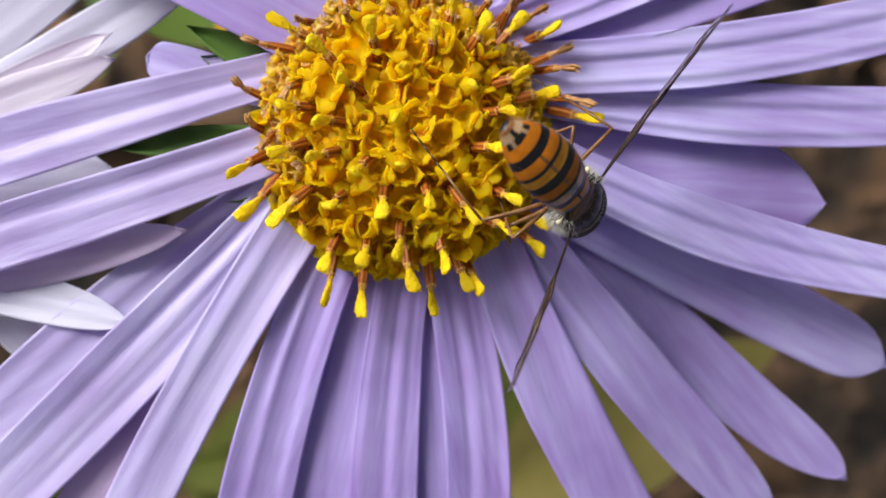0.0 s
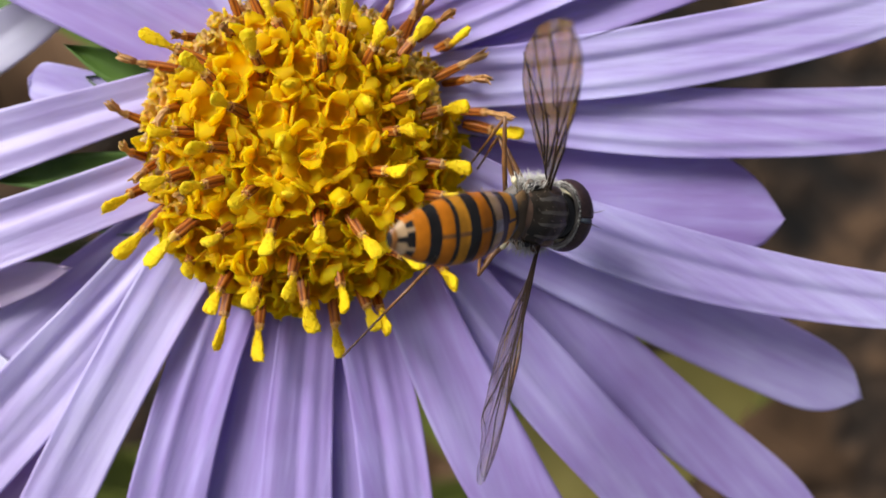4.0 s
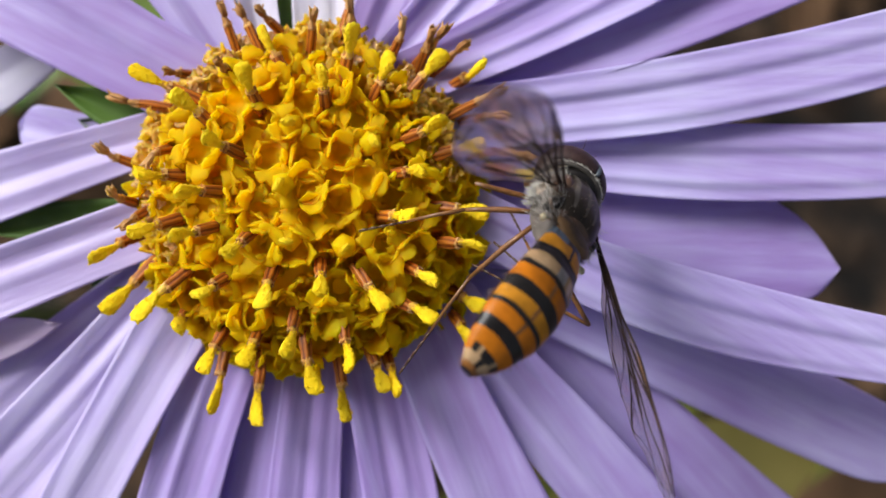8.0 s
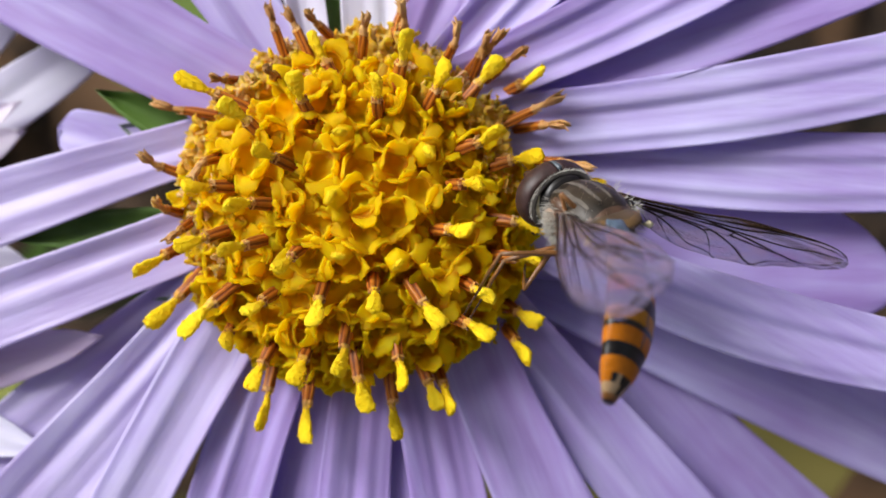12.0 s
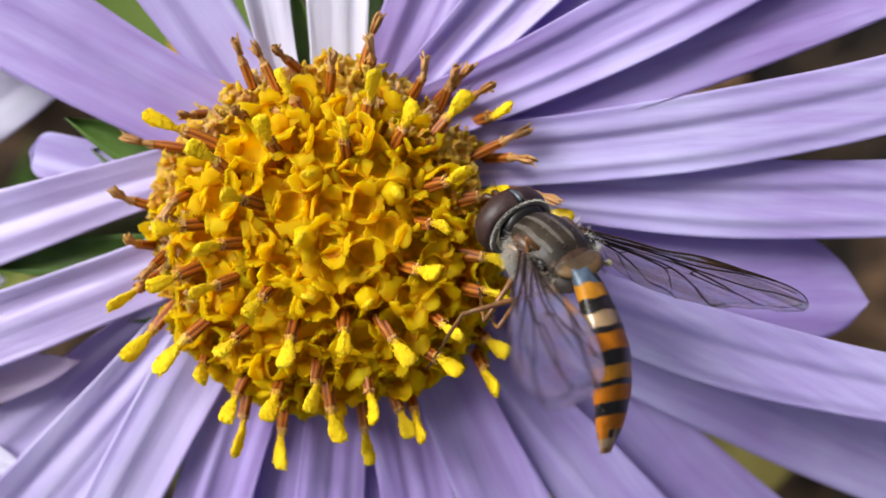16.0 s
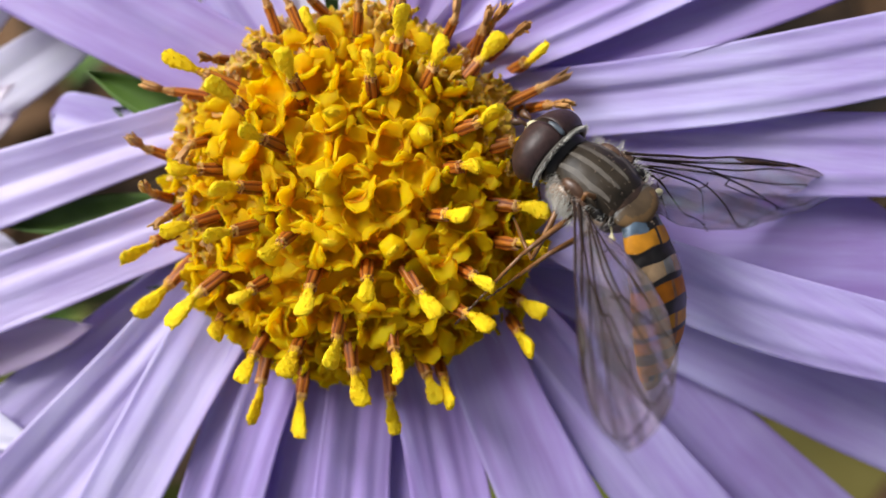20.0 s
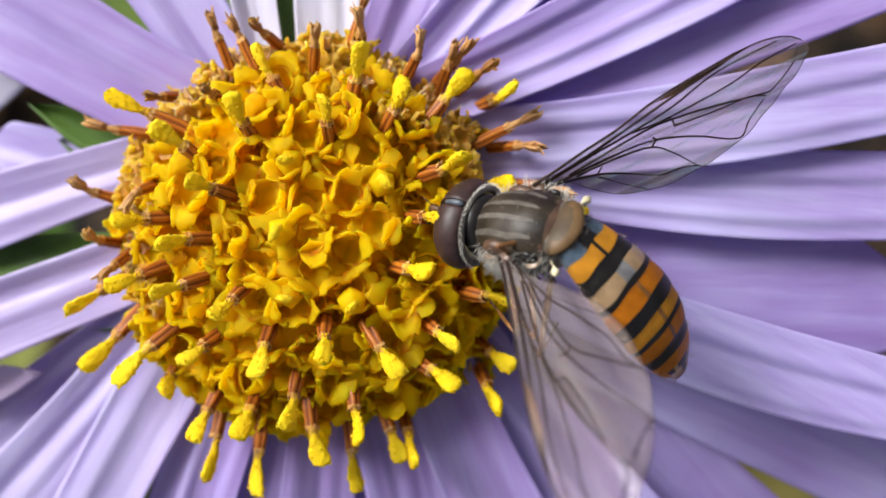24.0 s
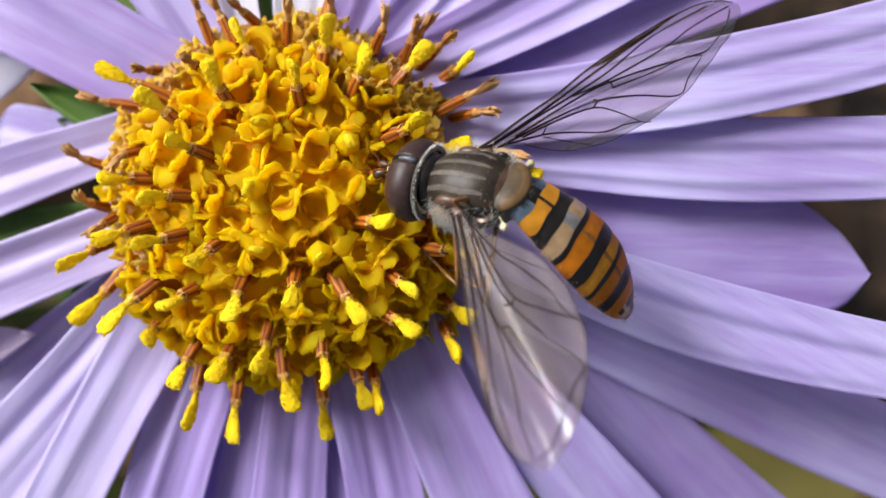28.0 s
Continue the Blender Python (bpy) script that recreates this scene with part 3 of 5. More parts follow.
_k = 0
for _group in (NORTH, EAST, SOUTH, WEST):
    for _row in _group:
        pollen_floret(_k, *_row)
        _k += 1
for _group in (DRIED, DRIED_BACK):
    for _row in _group:
        dried_floret(_k, *_row)
        _k += 1

# open florets packed in a spiral over the whole dome
_taken = [(r[0], r[1]) for g in (NORTH, EAST, SOUTH, WEST, DRIED, DRIED_BACK) for r in g]
_rnd = random.Random(11)
for _i in range(172):
    _u = (_i + 0.5) / 172
    _th = math.acos(1 - 0.98 * _u)
    _r, _a = REACH * math.sin(_th), 2.39996 * _i + 0.4
    _x, _y = _r * math.cos(_a), _r * math.sin(_a)
    _z = RISE * math.cos(_th)
    if min(math.hypot(_x - p, _y - q) for p, q in _taken) < 0.5:
        continue
    _n = dome_normal(_x, _y)
    _n = (_n + Vector((_rnd.uniform(-0.3, 0.3), _rnd.uniform(-0.3, 0.3), 0.08))).normalized()
    _tan = _r > 5.5 and math.sin(_a) > 0.2
    _me = _rnd.choice(TAN_COROLLA if _tan else COROLLA)
    _s = _rnd.uniform(0.90, 1.20) * (0.92 if _tan else 1.0)
    part("floret", _me, None, FLOWER, "withered tan floret" if _tan else "",
         aim(Vector((_x, _y, _z)) + _rnd.uniform(-0.30, 0.22) * _n, _n) @ pose(0, 0, 0, 0, 0, _rnd.uniform(0, 360)) @ Matrix.Diagonal((_s, _s, _s, 1)))
# a ragged collar of dried-up florets along the back and the shaded side of the disc
for _i in range(104):
    _a = radians(8 + 202 * (_i + _rnd.uniform(0, 0.9)) / 104)
    _r = _rnd.uniform(5.2, 6.9)
    _b = Vector((_r * math.cos(_a), _r * math.sin(_a), dome_height(min(_r, 6.5)) + _rnd.uniform(-0.5, 0.35)))
    _n = Vector((math.cos(_a), math.sin(_a), _rnd.uniform(0.25, 0.95))) + Vector((_rnd.uniform(-0.3, 0.3), _rnd.uniform(-0.3, 0.3), 0))
    _s = _rnd.uniform(0.5, 0.8)
    part("floret", _rnd.choice(HUSK_COROLLA + TAN_COROLLA), None, FLOWER, "dried brown floret",
         aim(_b, _n) @ pose(0, 0, 0, 0, 0, _rnd.uniform(0, 360)) @ Matrix.Diagonal((_s, _s, _s * 1.15, 1)))
for _i, (_x, _y) in enumerate(NUBS):
    _n = dome_normal(_x, _y)
    _b = Vector((_x, _y, dome_height(math.hypot(_x, _y))))
    _cup = part("floret", BUD[_i % 3], None, FLOWER, "", aim(_b, _n))
    part("pollen_tip", TIP[_i], None, _cup, "yellow pollen club", Matrix.Translation((0, 0, 0.0002)) @ Matrix.Diagonal((0.9, 0.9, 0.8, 1)))


# ---- the hoverfly ----
def gloss(name, color, rough, metal=0.0, spec=0.5, scale=2500, vary=0.35, coat=0.0):
    m, n, l, b = shader(name, rough, metal)
    t = grain(n, l, scale, 5)
    r = ramp(n, l, t.outputs["Fac"], [(0.3, tuple(c * (1 - vary) for c in color)), (0.7, tuple(min(1, c * (1 + vary)) for c in color))])
    l.new(r.outputs["Color"], b.inputs["Base Color"])
    b.inputs["Specular IOR Level"].default_value = spec
    b.inputs["Coat Weight"].default_value = coat
    bump(n, l, b, t.outputs["Fac"], 0.4, 0.00003)
    return m


FLY_BLACK = gloss("fly_black", (0.010, 0.008, 0.007), 0.36, spec=0.35)
FLY_ORANGE = gloss("fly_orange", (0.43, 0.130, 0.006), 0.45, spec=0.15, scale=1800, vary=0.25)
FLY_AMBER = gloss("fly_amber", (0.47, 0.195, 0.015), 0.45, spec=0.15, scale=1800, vary=0.25)
FLY_DUN = gloss("fly_dun", (0.33, 0.235, 0.165), 0.30, 0.1, scale=1500)
FLY_BUFF = gloss("fly_buff", (0.35, 0.225, 0.115), 0.26, 0.1, spec=0.8, scale=1500)
FLY_SEAM = gloss("fly_seam", (0.20, 0.075, 0.012), 0.4)
# slate base of the abdomen, with blue sky sheen mixed into its colour
FLY_SLATE_SHEEN = gloss("fly_slate_sheen", (0.080, 0.115, 0.155), 0.34, 0.2)
FLY_STEEL = gloss("fly_steel", (0.20, 0.19, 0.185), 0.30, 0.2)
FLY_CROWN = gloss("fly_crown", (0.06, 0.075, 0.09), 0.4)
FLY_THORAX = gloss("fly_thorax", (0.030, 0.022, 0.014), 0.42, 0.0, spec=0.25, scale=800, vary=0.9)
FLY_STRIPE = gloss("fly_stripe", (0.10, 0.086, 0.07), 0.5, 0.0, spec=0.25)
FLY_PLEURA = gloss("fly_pleura", (0.13, 0.115, 0.10), 0.6, 0.0, spec=0.2, scale=900, vary=0.7)
FLY_BROWN = gloss("fly_brown", (0.085, 0.045, 0.026), 0.40, 0.05)
FLY_SCUT = gloss("fly_scutellum", (0.12, 0.070, 0.030), 0.45, 0.0, spec=0.2, scale=1100, vary=0.6)
FLY_GLASSY = gloss("fly_glassy", (0.075, 0.050, 0.028), 0.45, 0.0, spec=0.2, scale=1100, vary=0.4)
FLY_EYE = gloss("fly_eye", (0.036, 0.018, 0.016), 0.46, 0.0, 0.35, 5000, 0.3, 0.0)
FLY_FACE = gloss("fly_face", (0.62, 0.55, 0.34), 0.5)
FLY_HAIR = gloss("fly_hair", (0.55, 0.53, 0.47), 0.6)
FLY_LEG = gloss("fly_leg", (0.17, 0.072, 0.020), 0.4)
FLY_SHIN = gloss("fly_shin", (0.07, 0.032, 0.014), 0.4)
VEIN = gloss("fly_vein", (0.030, 0.017, 0.013), 0.6, spec=0.15)
STIGMA = gloss("fly_stigma", (0.20, 0.10, 0.045), 0.45)


def wing_material():
    m, n, l, b = shader("wing_membrane", 0.12)
    b.inputs["Base Color"].default_value = (0.46, 0.38, 0.33, 1)
    b.inputs["Specular IOR Level"].default_value = 1.0
    film = grain(n, l, 700, 2)
    r = ramp(n, l, film.outputs["Fac"], [(0.3, (0.80, 0.66, 0.76)), (0.45, (0.66, 0.76, 0.84)), (0.6, (0.84, 0.76, 0.68)), (0.75, (0.70, 0.80, 0.76))])
    l.new(r.outputs["Color"], b.inputs["Specular Tint"])
    wrinkle = grain(n, l, 1100, 2, (0.12, 1, 1))
    bump(n, l, b, wrinkle.outputs["Fac"], 0.8, 0.0004)
    clear = n.new("ShaderNodeBsdfTransparent")
    clear.inputs["Color"].default_value = (0.92, 0.88, 0.89, 1)
    x = n.new("ShaderNodeMixShader")
    x.inputs[0].default_value = 0.11
    l.new(clear.outputs[0], x.inputs[1])
    l.new(b.outputs[0], x.inputs[2])
    shine = n.new("ShaderNodeBsdfGlossy")
    shine.inputs["Roughness"].default_value = 0.22
    l.new(r.outputs["Color"], shine.inputs["Color"])
    slant = n.new("ShaderNodeFresnel")
    slant.inputs["IOR"].default_value = 1.45
    weak = n.new("ShaderNodeMath")
    weak.operation = "MULTIPLY"
    weak.inputs[1].default_value = 0.5
    l.new(slant.outputs[0], weak.inputs[0])
    y = n.new("ShaderNodeMixShader")
    l.new(weak.outputs[0], y.inputs[0])
    l.new(x.outputs[0], y.inputs[1])
    l.new(shine.outputs[0], y.inputs[2])
    l.new(y.outputs[0], n["Material Output"].inputs["Surface"])
    return m


MEMBRANE = wing_material()


def blob(rx, ry, rz, n=20, m=14, shape=None, bm=None, c=(0, 0, 0)):
    """A closed rounded body; shape(x, y, z) may push its unit-sphere points."""
    rings = []
    for i in range(1, m):
        t = math.pi * i / m
        row = []
        for j in range(n):
            p = 2 * math.pi * j / n
            q = Vector((math.cos(t), math.sin(t) * math.cos(p), math.sin(t) * math.sin(p)))
            if shape:
                q = shape(q)
            row.append((c[0] + q.x * rx, c[1] + q.y * ry, c[2] + q.z * rz))
        rings.append(row)
    return loft(rings, True, bm)


def hairs(count, where, long, seed, fine=1.0):
    """Fine tapered hairs, joined: where(rnd) gives a root and its outward way."""
    rnd = random.Random(seed)
    bm = bmesh.new()
    for _ in range(count):
        p, d = where(rnd)
        d = (d + Vector((rnd.gauss(0, 0.25), rnd.gauss(0, 0.25), rnd.gauss(0, 0.25)))).normalized()
        h = long * rnd.uniform(0.6, 1.2)
        tube([p, p + d * h * 0.5, p + d * h + Vector((0, 0, -0.05 * h))], [0.010 * fine, 0.008 * fine, 0.002], 3, bm)
    return bm


def abdomen_mesh():
    """Banded abdomen along -x: ring by ring, each face in the colour of its band."""
    nv, L = 96, 5.7
    borders = (0.0, 0.085, 0.17, 0.25, 0.335, 0.37, 0.47, 0.555, 0.632, 0.664, 0.745, 0.815, 0.89, 0.93, 0.975, 1.0)
    colours = (3, 2, 0, 4, 0, 1, 0, 2, 0, 1, 0, 1, 6, 2, 5)
    bm = bmesh.new()
    rings, bands = [], []
    for n, (u0, u1) in enumerate(zip(borders, borders[1:])):
        k = max(2, round((u1 - u0) / 0.012))
        for i in range(k):
            bands.append(colours[n])
            rings.append(u0 + (u1 - u0) * i / k)
    rings.append(1.0)
    rows = []
    for u in rings:
        w = 0.74 + 0.48 * math.sin(min(1.0, u / 0.5) * math.pi / 2) if u < 0.5 else 1.22 * max(0.0, 1 - ((u - 0.5) / 0.53) ** 2.2) ** 0.75
        w = max(w, 0.05)
        seg = 0.035 * abs(math.sin(u * math.pi * 5.2)) ** 0.5
        h = w * 0.54 + seg
        row = []
        for j in range(nv):
            a = 2 * math.pi * j / nv
            y, z = (w + seg) * math.cos(a), h * math.sin(a)
            z = z * (0.75 if z < 0 else 1.0) + 0.36 * math.sin(u * math.pi) - 0.55 * u * u
            bow = 0.035 * math.cos(a) ** 2 * math.sin(math.pi * min(1.0, u * 1.15)) + 0.006 * math.sin(5 * a + 30 * u)
            row.append(bm.verts.new((-(u + bow * (1 - u)) * L, y, z)))
        rows.append(row)
    for i, band in enumerate(bands):
        for j in range(nv):
            s = math.cos(2 * math.pi * (j + 0.5) / nv)
            top = math.sin(2 * math.pi * (j + 0.5) / nv) > 0
            fc = bm.faces.new((rows[i][j], rows[i][(j + 1) % nv], rows[i + 1][(j + 1) % nv], rows[i + 1][j]))
            k = band
            if band in (1, 2) and abs(s) < 0.04 and top and rings[i] < 0.8:
                k = 5 if rings[i] > 0.3 else 0
            elif band == 3 and abs(s) < 0.3 and top:
                k = 0
            elif band == 4 and abs(s) < 0.22 and top:
                k = 6
            elif band == 6:
                k = 0 if abs(s) < 0.40 or 0.60 < abs(s) < 0.85 else 4 if abs(s) < 0.6 else 1
            elif band == 2 and rings[i] > 0.9 and abs(s) < 0.22:
                k = 0
            elif band == 2 and rings[i] > 0.9:
                k = 4
            fc.material_index = k
    rings = rows
    bm.faces.new(rings[0][::-1])
    bm.faces.new(rings[-1])
    return mesh_of("abdomen", bm, [FLY_BLACK, FLY_ORANGE, FLY_AMBER, FLY_SLATE_SHEEN, FLY_BUFF, FLY_SEAM, FLY_STEEL])


WING_LONG = 9.0
SPAN = (0.0, 0.06, 0.12, 0.18, 0.28, 0.42, 0.60, 0.75, 0.85, 0.92, 0.97, 1.0)
LEAD = (0.16, 0.20, 0.28, 0.36, 0.48, 0.68, 0.88, 0.95, 0.90, 0.74, 0.45, 0.05)
REAR = (0.16, 0.22, 0.42, 1.10, 1.85, 2.30, 2.30, 1.90, 1.42, 0.94, 0.50, 0.0)


def eased(u, values):
    """A smooth curve through values along the wing."""
    return sum(float(np.interp(min(1.0, max(0.0, u + d)), SPAN, values)) for d in (-0.02, -0.01, 0.0, 0.01, 0.02)) / 5


def wing_height(x, y):
    u = x / WING_LONG
    return 0.06 * math.sin(y * 3.2 + u * 3) * min(1.0, u * 3) + 0.22 * u * u + 0.03 * math.sin(y * 9 + x) * min(1.0, u * 3)


def wing_point(u, v, lift=0.0):
    """A place on the wing: u along it, v from the front edge (0) to the rear (1)."""
    a, b = eased(u, LEAD), -eased(u, REAR)
    x, y = u * WING_LONG, a + (b - a) * v
    return Vector((x, y, wing_height(x, y) + lift))


def wing_mesh():
    bm = bmesh.new()
    nu, nv = 56, 16
    for side, off in ((1, 0.006), (-1, -0.006)):
        g = [[bm.verts.new(wing_point(1 - (1 - i / nu) ** 1.4, j / nv, off)) for j in range(nv + 1)] for i in range(nu + 1)]
        for i in range(nu):
            for j in range(nv):
                q = (g[i][j], g[i][j + 1], g[i + 1][j + 1], g[i + 1][j])
                bm.faces.new(q if side < 0 else q[::-1])
    return mesh_of("wing", bm, MEMBRANE)


def vein_mesh(track, r0, r1):
    """A vein through places (along, across) on the wing, in millimetres."""
    pts = [Vector((x, y, wing_height(x, y))) for x, y in track]
    fine = []
    for i in range(len(pts) - 1):
        for k in range(4):
            s = k / 4
            p0, p1, p2, p3 = pts[max(0, i - 1)], pts[i], pts[i + 1], pts[min(len(pts) - 1, i + 2)]
            fine.append(0.5 * (2 * p1 + (p2 - p0) * s + (2 * p0 - 5 * p1 + 4 * p2 - p3) * s * s + (3 * p1 - p0 - 3 * p2 + p3) * s ** 3))
    fine.append(pts[-1])
    n = len(fine) - 1
    return tube(fine, [1.05 * (r0 + (r1 - r0) * i / n) for i in range(n + 1)], 5)


FRONT_VEINS = [
    ([(0.0, 0.00), (1.9, 0.18), (4.2, 0.53), (6.3, 0.83), (7.2, 0.92)], 0.05, 0.028),
    ([(0.3, -0.01), (1.8, 0.11), (3.2, 0.17), (4.6, 0.33), (6.2, 0.61), (8.1, 0.65)], 0.042, 0.022),
    ([(3.2, 0.16), (4.4, 0.01), (6.4, 0.08), (7.5, 0.23), (8.7, 0.22)], 0.032, 0.02),
    ([(1.1, -0.17), (3.6, 0.00), (4.7, -0.13), (5.9, -0.40), (7.3, -0.86), (7.7, -0.89), (8.4, -0.35), (8.7, 0.11)], 0.036, 0.02),
    ([(4.4, 0.04), (4.5, -0.15), (4.5, -0.36)], 0.026, 0.026),
]
REAR_VEINS = [
    ([(4.5, -0.34), (5.8, -0.59), (6.9, -0.71), (7.5, -1.06)], 0.026, 0.02),
    ([(0.6, -0.22), (1.1, -0.24), (2.8, -0.34), (3.9, -0.58), (5.1, -1.16), (6.3, -1.92), (6.8, -1.58), (7.4, -1.11)], 0.042, 0.018),
    ([(1.3, -0.36), (2.5, -0.48), (3.7, -0.75), (4.3, -1.34), (4.9, -2.18), (5.2, -2.38)], 0.036, 0.016),
    ([(0.3, -0.12), (1.9, -0.67), (2.8, -1.22), (3.7, -1.77), (4.4, -1.93), (4.9, -2.18)], 0.036, 0.018),
    ([(1.9, -0.76), (2.6, -1.46), (3.3, -2.18)], 0.018, 0.01),
    ([(3.8, -0.39), (3.9, -0.59), (3.7, -0.75)], 0.026, 0.026),
    ([(1.9, -0.67), (2.1, -0.50), (2.1, -0.42)], 0.022, 0.022),
]


def rim_mesh(v, u0, u1, r0, r1):
    n = 30
    return tube([wing_point(u0 + (u1 - u0) * i / n, v) for i in range(n + 1)], [r0 + (r1 - r0) * i / n for i in range(n + 1)], 5)


def build_fly():
    fly = new("hoverfly")
    tagged(fly, "hoverfly with an orange and black banded abdomen on the flower", "insect")

    def chest(q):
        """A point of the thorax from one of the unit ball: blunt in front, a groove across the back, a crease along each flank."""
        full = 1 + 0.20 * max(0.0, q.x) ** 2
        p = Vector((q.x * (1 - 0.06 * q.z) * (1.08 if q.x > 0 else 1.0) * 1.62, q.y * full * (1 - 0.08 * max(0, q.x)) * 1.28, q.z * full * (1 if q.z > 0 else 0.95) * 1.12))
        p *= 1 - 0.035 * math.exp(-((p.x - 0.15) / 0.10) ** 2) * min(1.0, abs(p.y)) - 0.04 * math.exp(-((p.z - 0.30) / 0.09) ** 2)
        return p + noise.noise_vector(p * 3.0) * 0.02

    bm = blob(1, 1, 1, 56, 36, chest)
    for fc in bm.faces:
        c = fc.calc_center_median()
        fc.material_index = 1 if c.z + 0.12 * noise.noise(c * 2.5) < (0.40 if c.x > 0.65 else 0.22) else 2 if c.x < -0.95 and c.z > 0.5 else 0
    thorax = part("thorax", mesh_of("thorax", bm, [FLY_THORAX, FLY_PLEURA, FLY_BROWN]), None, fly, "dark olive shining thorax with grey dusted flanks")
    for y, w in ((0.19, 0.12), (-0.19, 0.12), (0.58, 0.12), (-0.58, 0.12)):
        bm = bmesh.new()
        rows = []
        for i in range(19):
            x = 0.86 - 1.30 * i / 18
            row = []
            for j in range(5):
                v = y * (1 - 0.25 * abs(x)) + (j / 4 - 0.5) * w * (1 - 0.5 * abs(i / 9 - 1) ** 3)
                row.append(bm.verts.new(chest(Vector((x, v, math.sqrt(max(0.02, 1 - x * x - v * v))))) * 1.008))
            rows.append(row)
        for i in range(18):
            for j in range(4):
                bm.faces.new((rows[i][j], rows[i + 1][j], rows[i + 1][j + 1], rows[i][j + 1]))
        part("stripe", bm, FLY_STRIPE, thorax, "pale grey stripe")
    bm = blob(0.62, 0.92, 0.27, 36, 24, lambda q: Vector((q.x, q.y * (1 - 0.12 * max(0, -q.x)), q.z)), None, (-1.30, 0, 0.46))
    for fc in bm.faces:
        c = fc.calc_center_median()
        far = math.hypot((c.x + 1.30) / 0.62, c.y / 0.92)
        fc.material_index = 2 if c.x > -1.06 else 3 if c.x > -1.16 else 0 if far > 0.62 and c.x < -1.28 else 1
    part("scutellum", mesh_of("scutellum", bm, [FLY_SCUT, FLY_GLASSY, FLY_BLACK, FLY_STRIPE]), None, thorax, "amber half-moon scutellum with a dark front")

    def fringe(rnd):
        a = rnd.uniform(math.pi * 0.55, math.pi * 1.45)
        return Vector((-1.28 + 0.68 * math.cos(a), 0.78 * math.sin(a), 0.42)), Vector((math.cos(a) - 0.2, math.sin(a), -0.15))
    tagged(part("hair", hairs(70, fringe, 0.24, 17), FLY_BLACK, thorax, "black bristles under the scutellum"), kind="stuff")
    for s in (1, -1):
        part("side_plate", blob(0.62, 0.28, 0.5, 14, 10, None, None, (0.55, s * 1.0, -0.1)), FLY_DUN, thorax, "pale side plate")
        part("shoulder", blob(0.46, 0.24, 0.30, 18, 12, None, None, (0.42, s * 0.93, 0.50)), FLY_BROWN, thorax, "brown shoulder plate")
        part("wing_root", blob(0.30, 0.22, 0.14, 12, 8, None, None, (0.02, s * 1.18, 0.46)), FLY_BROWN, thorax, "brown wing root")
        part("side_groove", blob(0.30, 0.16, 0.42, 12, 8, None, None, (-0.62, s * 1.06, 0.24)), FLY_BLACK, thorax, "black plate behind the wing")
        part("scale_flap", blob(0.24, 0.24, 0.05, 12, 8, None, None, (-0.74, s * 1.10, 0.28)), FLY_DUN, thorax, "cream flap behind the wing")
        part("haltere", tube([(-1.15, s * 0.9, 0.1), (-1.3, s * 1.05, 0.08), (-1.42, s * 1.22, 0.08), (-1.47, s * 1.34, 0.08)], [0.03, 0.03, 0.14, 0.05], 8), FLY_FACE, thorax, "cream haltere knob")

        def side(rnd, s=s):
            a, x = rnd.uniform(-0.5, 0.6), rnd.uniform(-1.2, 1.25)
            k = math.sqrt(max(0, 1 - (x / 1.62) ** 2))
            return Vector((x, s * 1.28 * k * math.cos(a), 1.12 * k * math.sin(a))), Vector((0.1 * x, s * math.cos(a), math.sin(a)))

        def tuft(rnd, s=s):
            a, x = rnd.uniform(-0.9, 0.30), rnd.uniform(0.25, 1.40)
            k = math.sqrt(max(0, 1 - (x / 1.62) ** 2))
            return Vector((x, s * 1.28 * k * math.cos(a), 1.12 * k * math.sin(a))), Vector((-0.2, s * math.cos(a), math.sin(a) - 0.2))
        tagged(part("hair", hairs(520, tuft, 0.34, 13 + s), FLY_HAIR, thorax, "silky white hair tuft"), kind="stuff")
        tagged(part("hair", hairs(240, side, 0.42, 3 + s), FLY_HAIR, thorax, "pale fine hair"), kind="stuff")

    def back(rnd):
        a, x = rnd.uniform(0.2, math.pi - 0.2), rnd.uniform(-2.05, 1.4)
        k = math.sqrt(max(0, 1 - (min(abs(x), 1.6) / 1.62) ** 2))
        return Vector((x, 1.26 * max(k, 0.3) * math.cos(a), 1.1 * max(k, 0.45) * math.sin(a))), Vector((-0.4 + 0.3 * x, math.cos(a), math.sin(a)))
    tagged(part("hair", hairs(170, back, 0.15, 8, 0.55), FLY_DUN, thorax, "short pale hair"), kind="stuff")

    head = part("head", blob(0.74, 1.28, 1.00, 24, 16, None, None, (2.12, 0, -0.06)), FLY_FACE, fly, "pale yellow face")
    for s in (1, -1):
        def eye_shape(q, s=s):
            y = max(q.y * s, 0.05 + 0.20 * max(0.0, q.x) * max(0.0, 0.7 - q.z) + 0.02 * q.z * q.z)
            return Vector((max(q.x, -0.52 + 0.1 * y), y * s, q.z))
        bm = blob(0.86, 1.42, 1.18, 40, 28, eye_shape, None, (2.14, 0, 0.02))
        part("eye", bm, FLY_EYE, head, "large brown-maroon compound eye")
        part("antenna", tube([(2.91, s * 0.10, 0.35), (3.11, s * 0.14, 0.42), (3.27, s * 0.18, 0.38), (3.41, s * 0.22, 0.28), (3.49, s * 0.24, 0.18)], [0.05, 0.06, 0.13, 0.15, 0.05], 8), FLY_SHIN, head, "short brown antenna")
        part("bristle", tube([(3.29, s * 0.20, 0.44), (3.55, s * 0.30, 0.62), (3.77, s * 0.38, 0.72)], [0.02, 0.012, 0.005], 4), FLY_SHIN, head, "thin antenna bristle")
    part("forehead", blob(0.34, 0.26, 0.42, 14, 10, None, None, (2.75, 0, 0.22)), FLY_FACE, head, "creamy forehead")
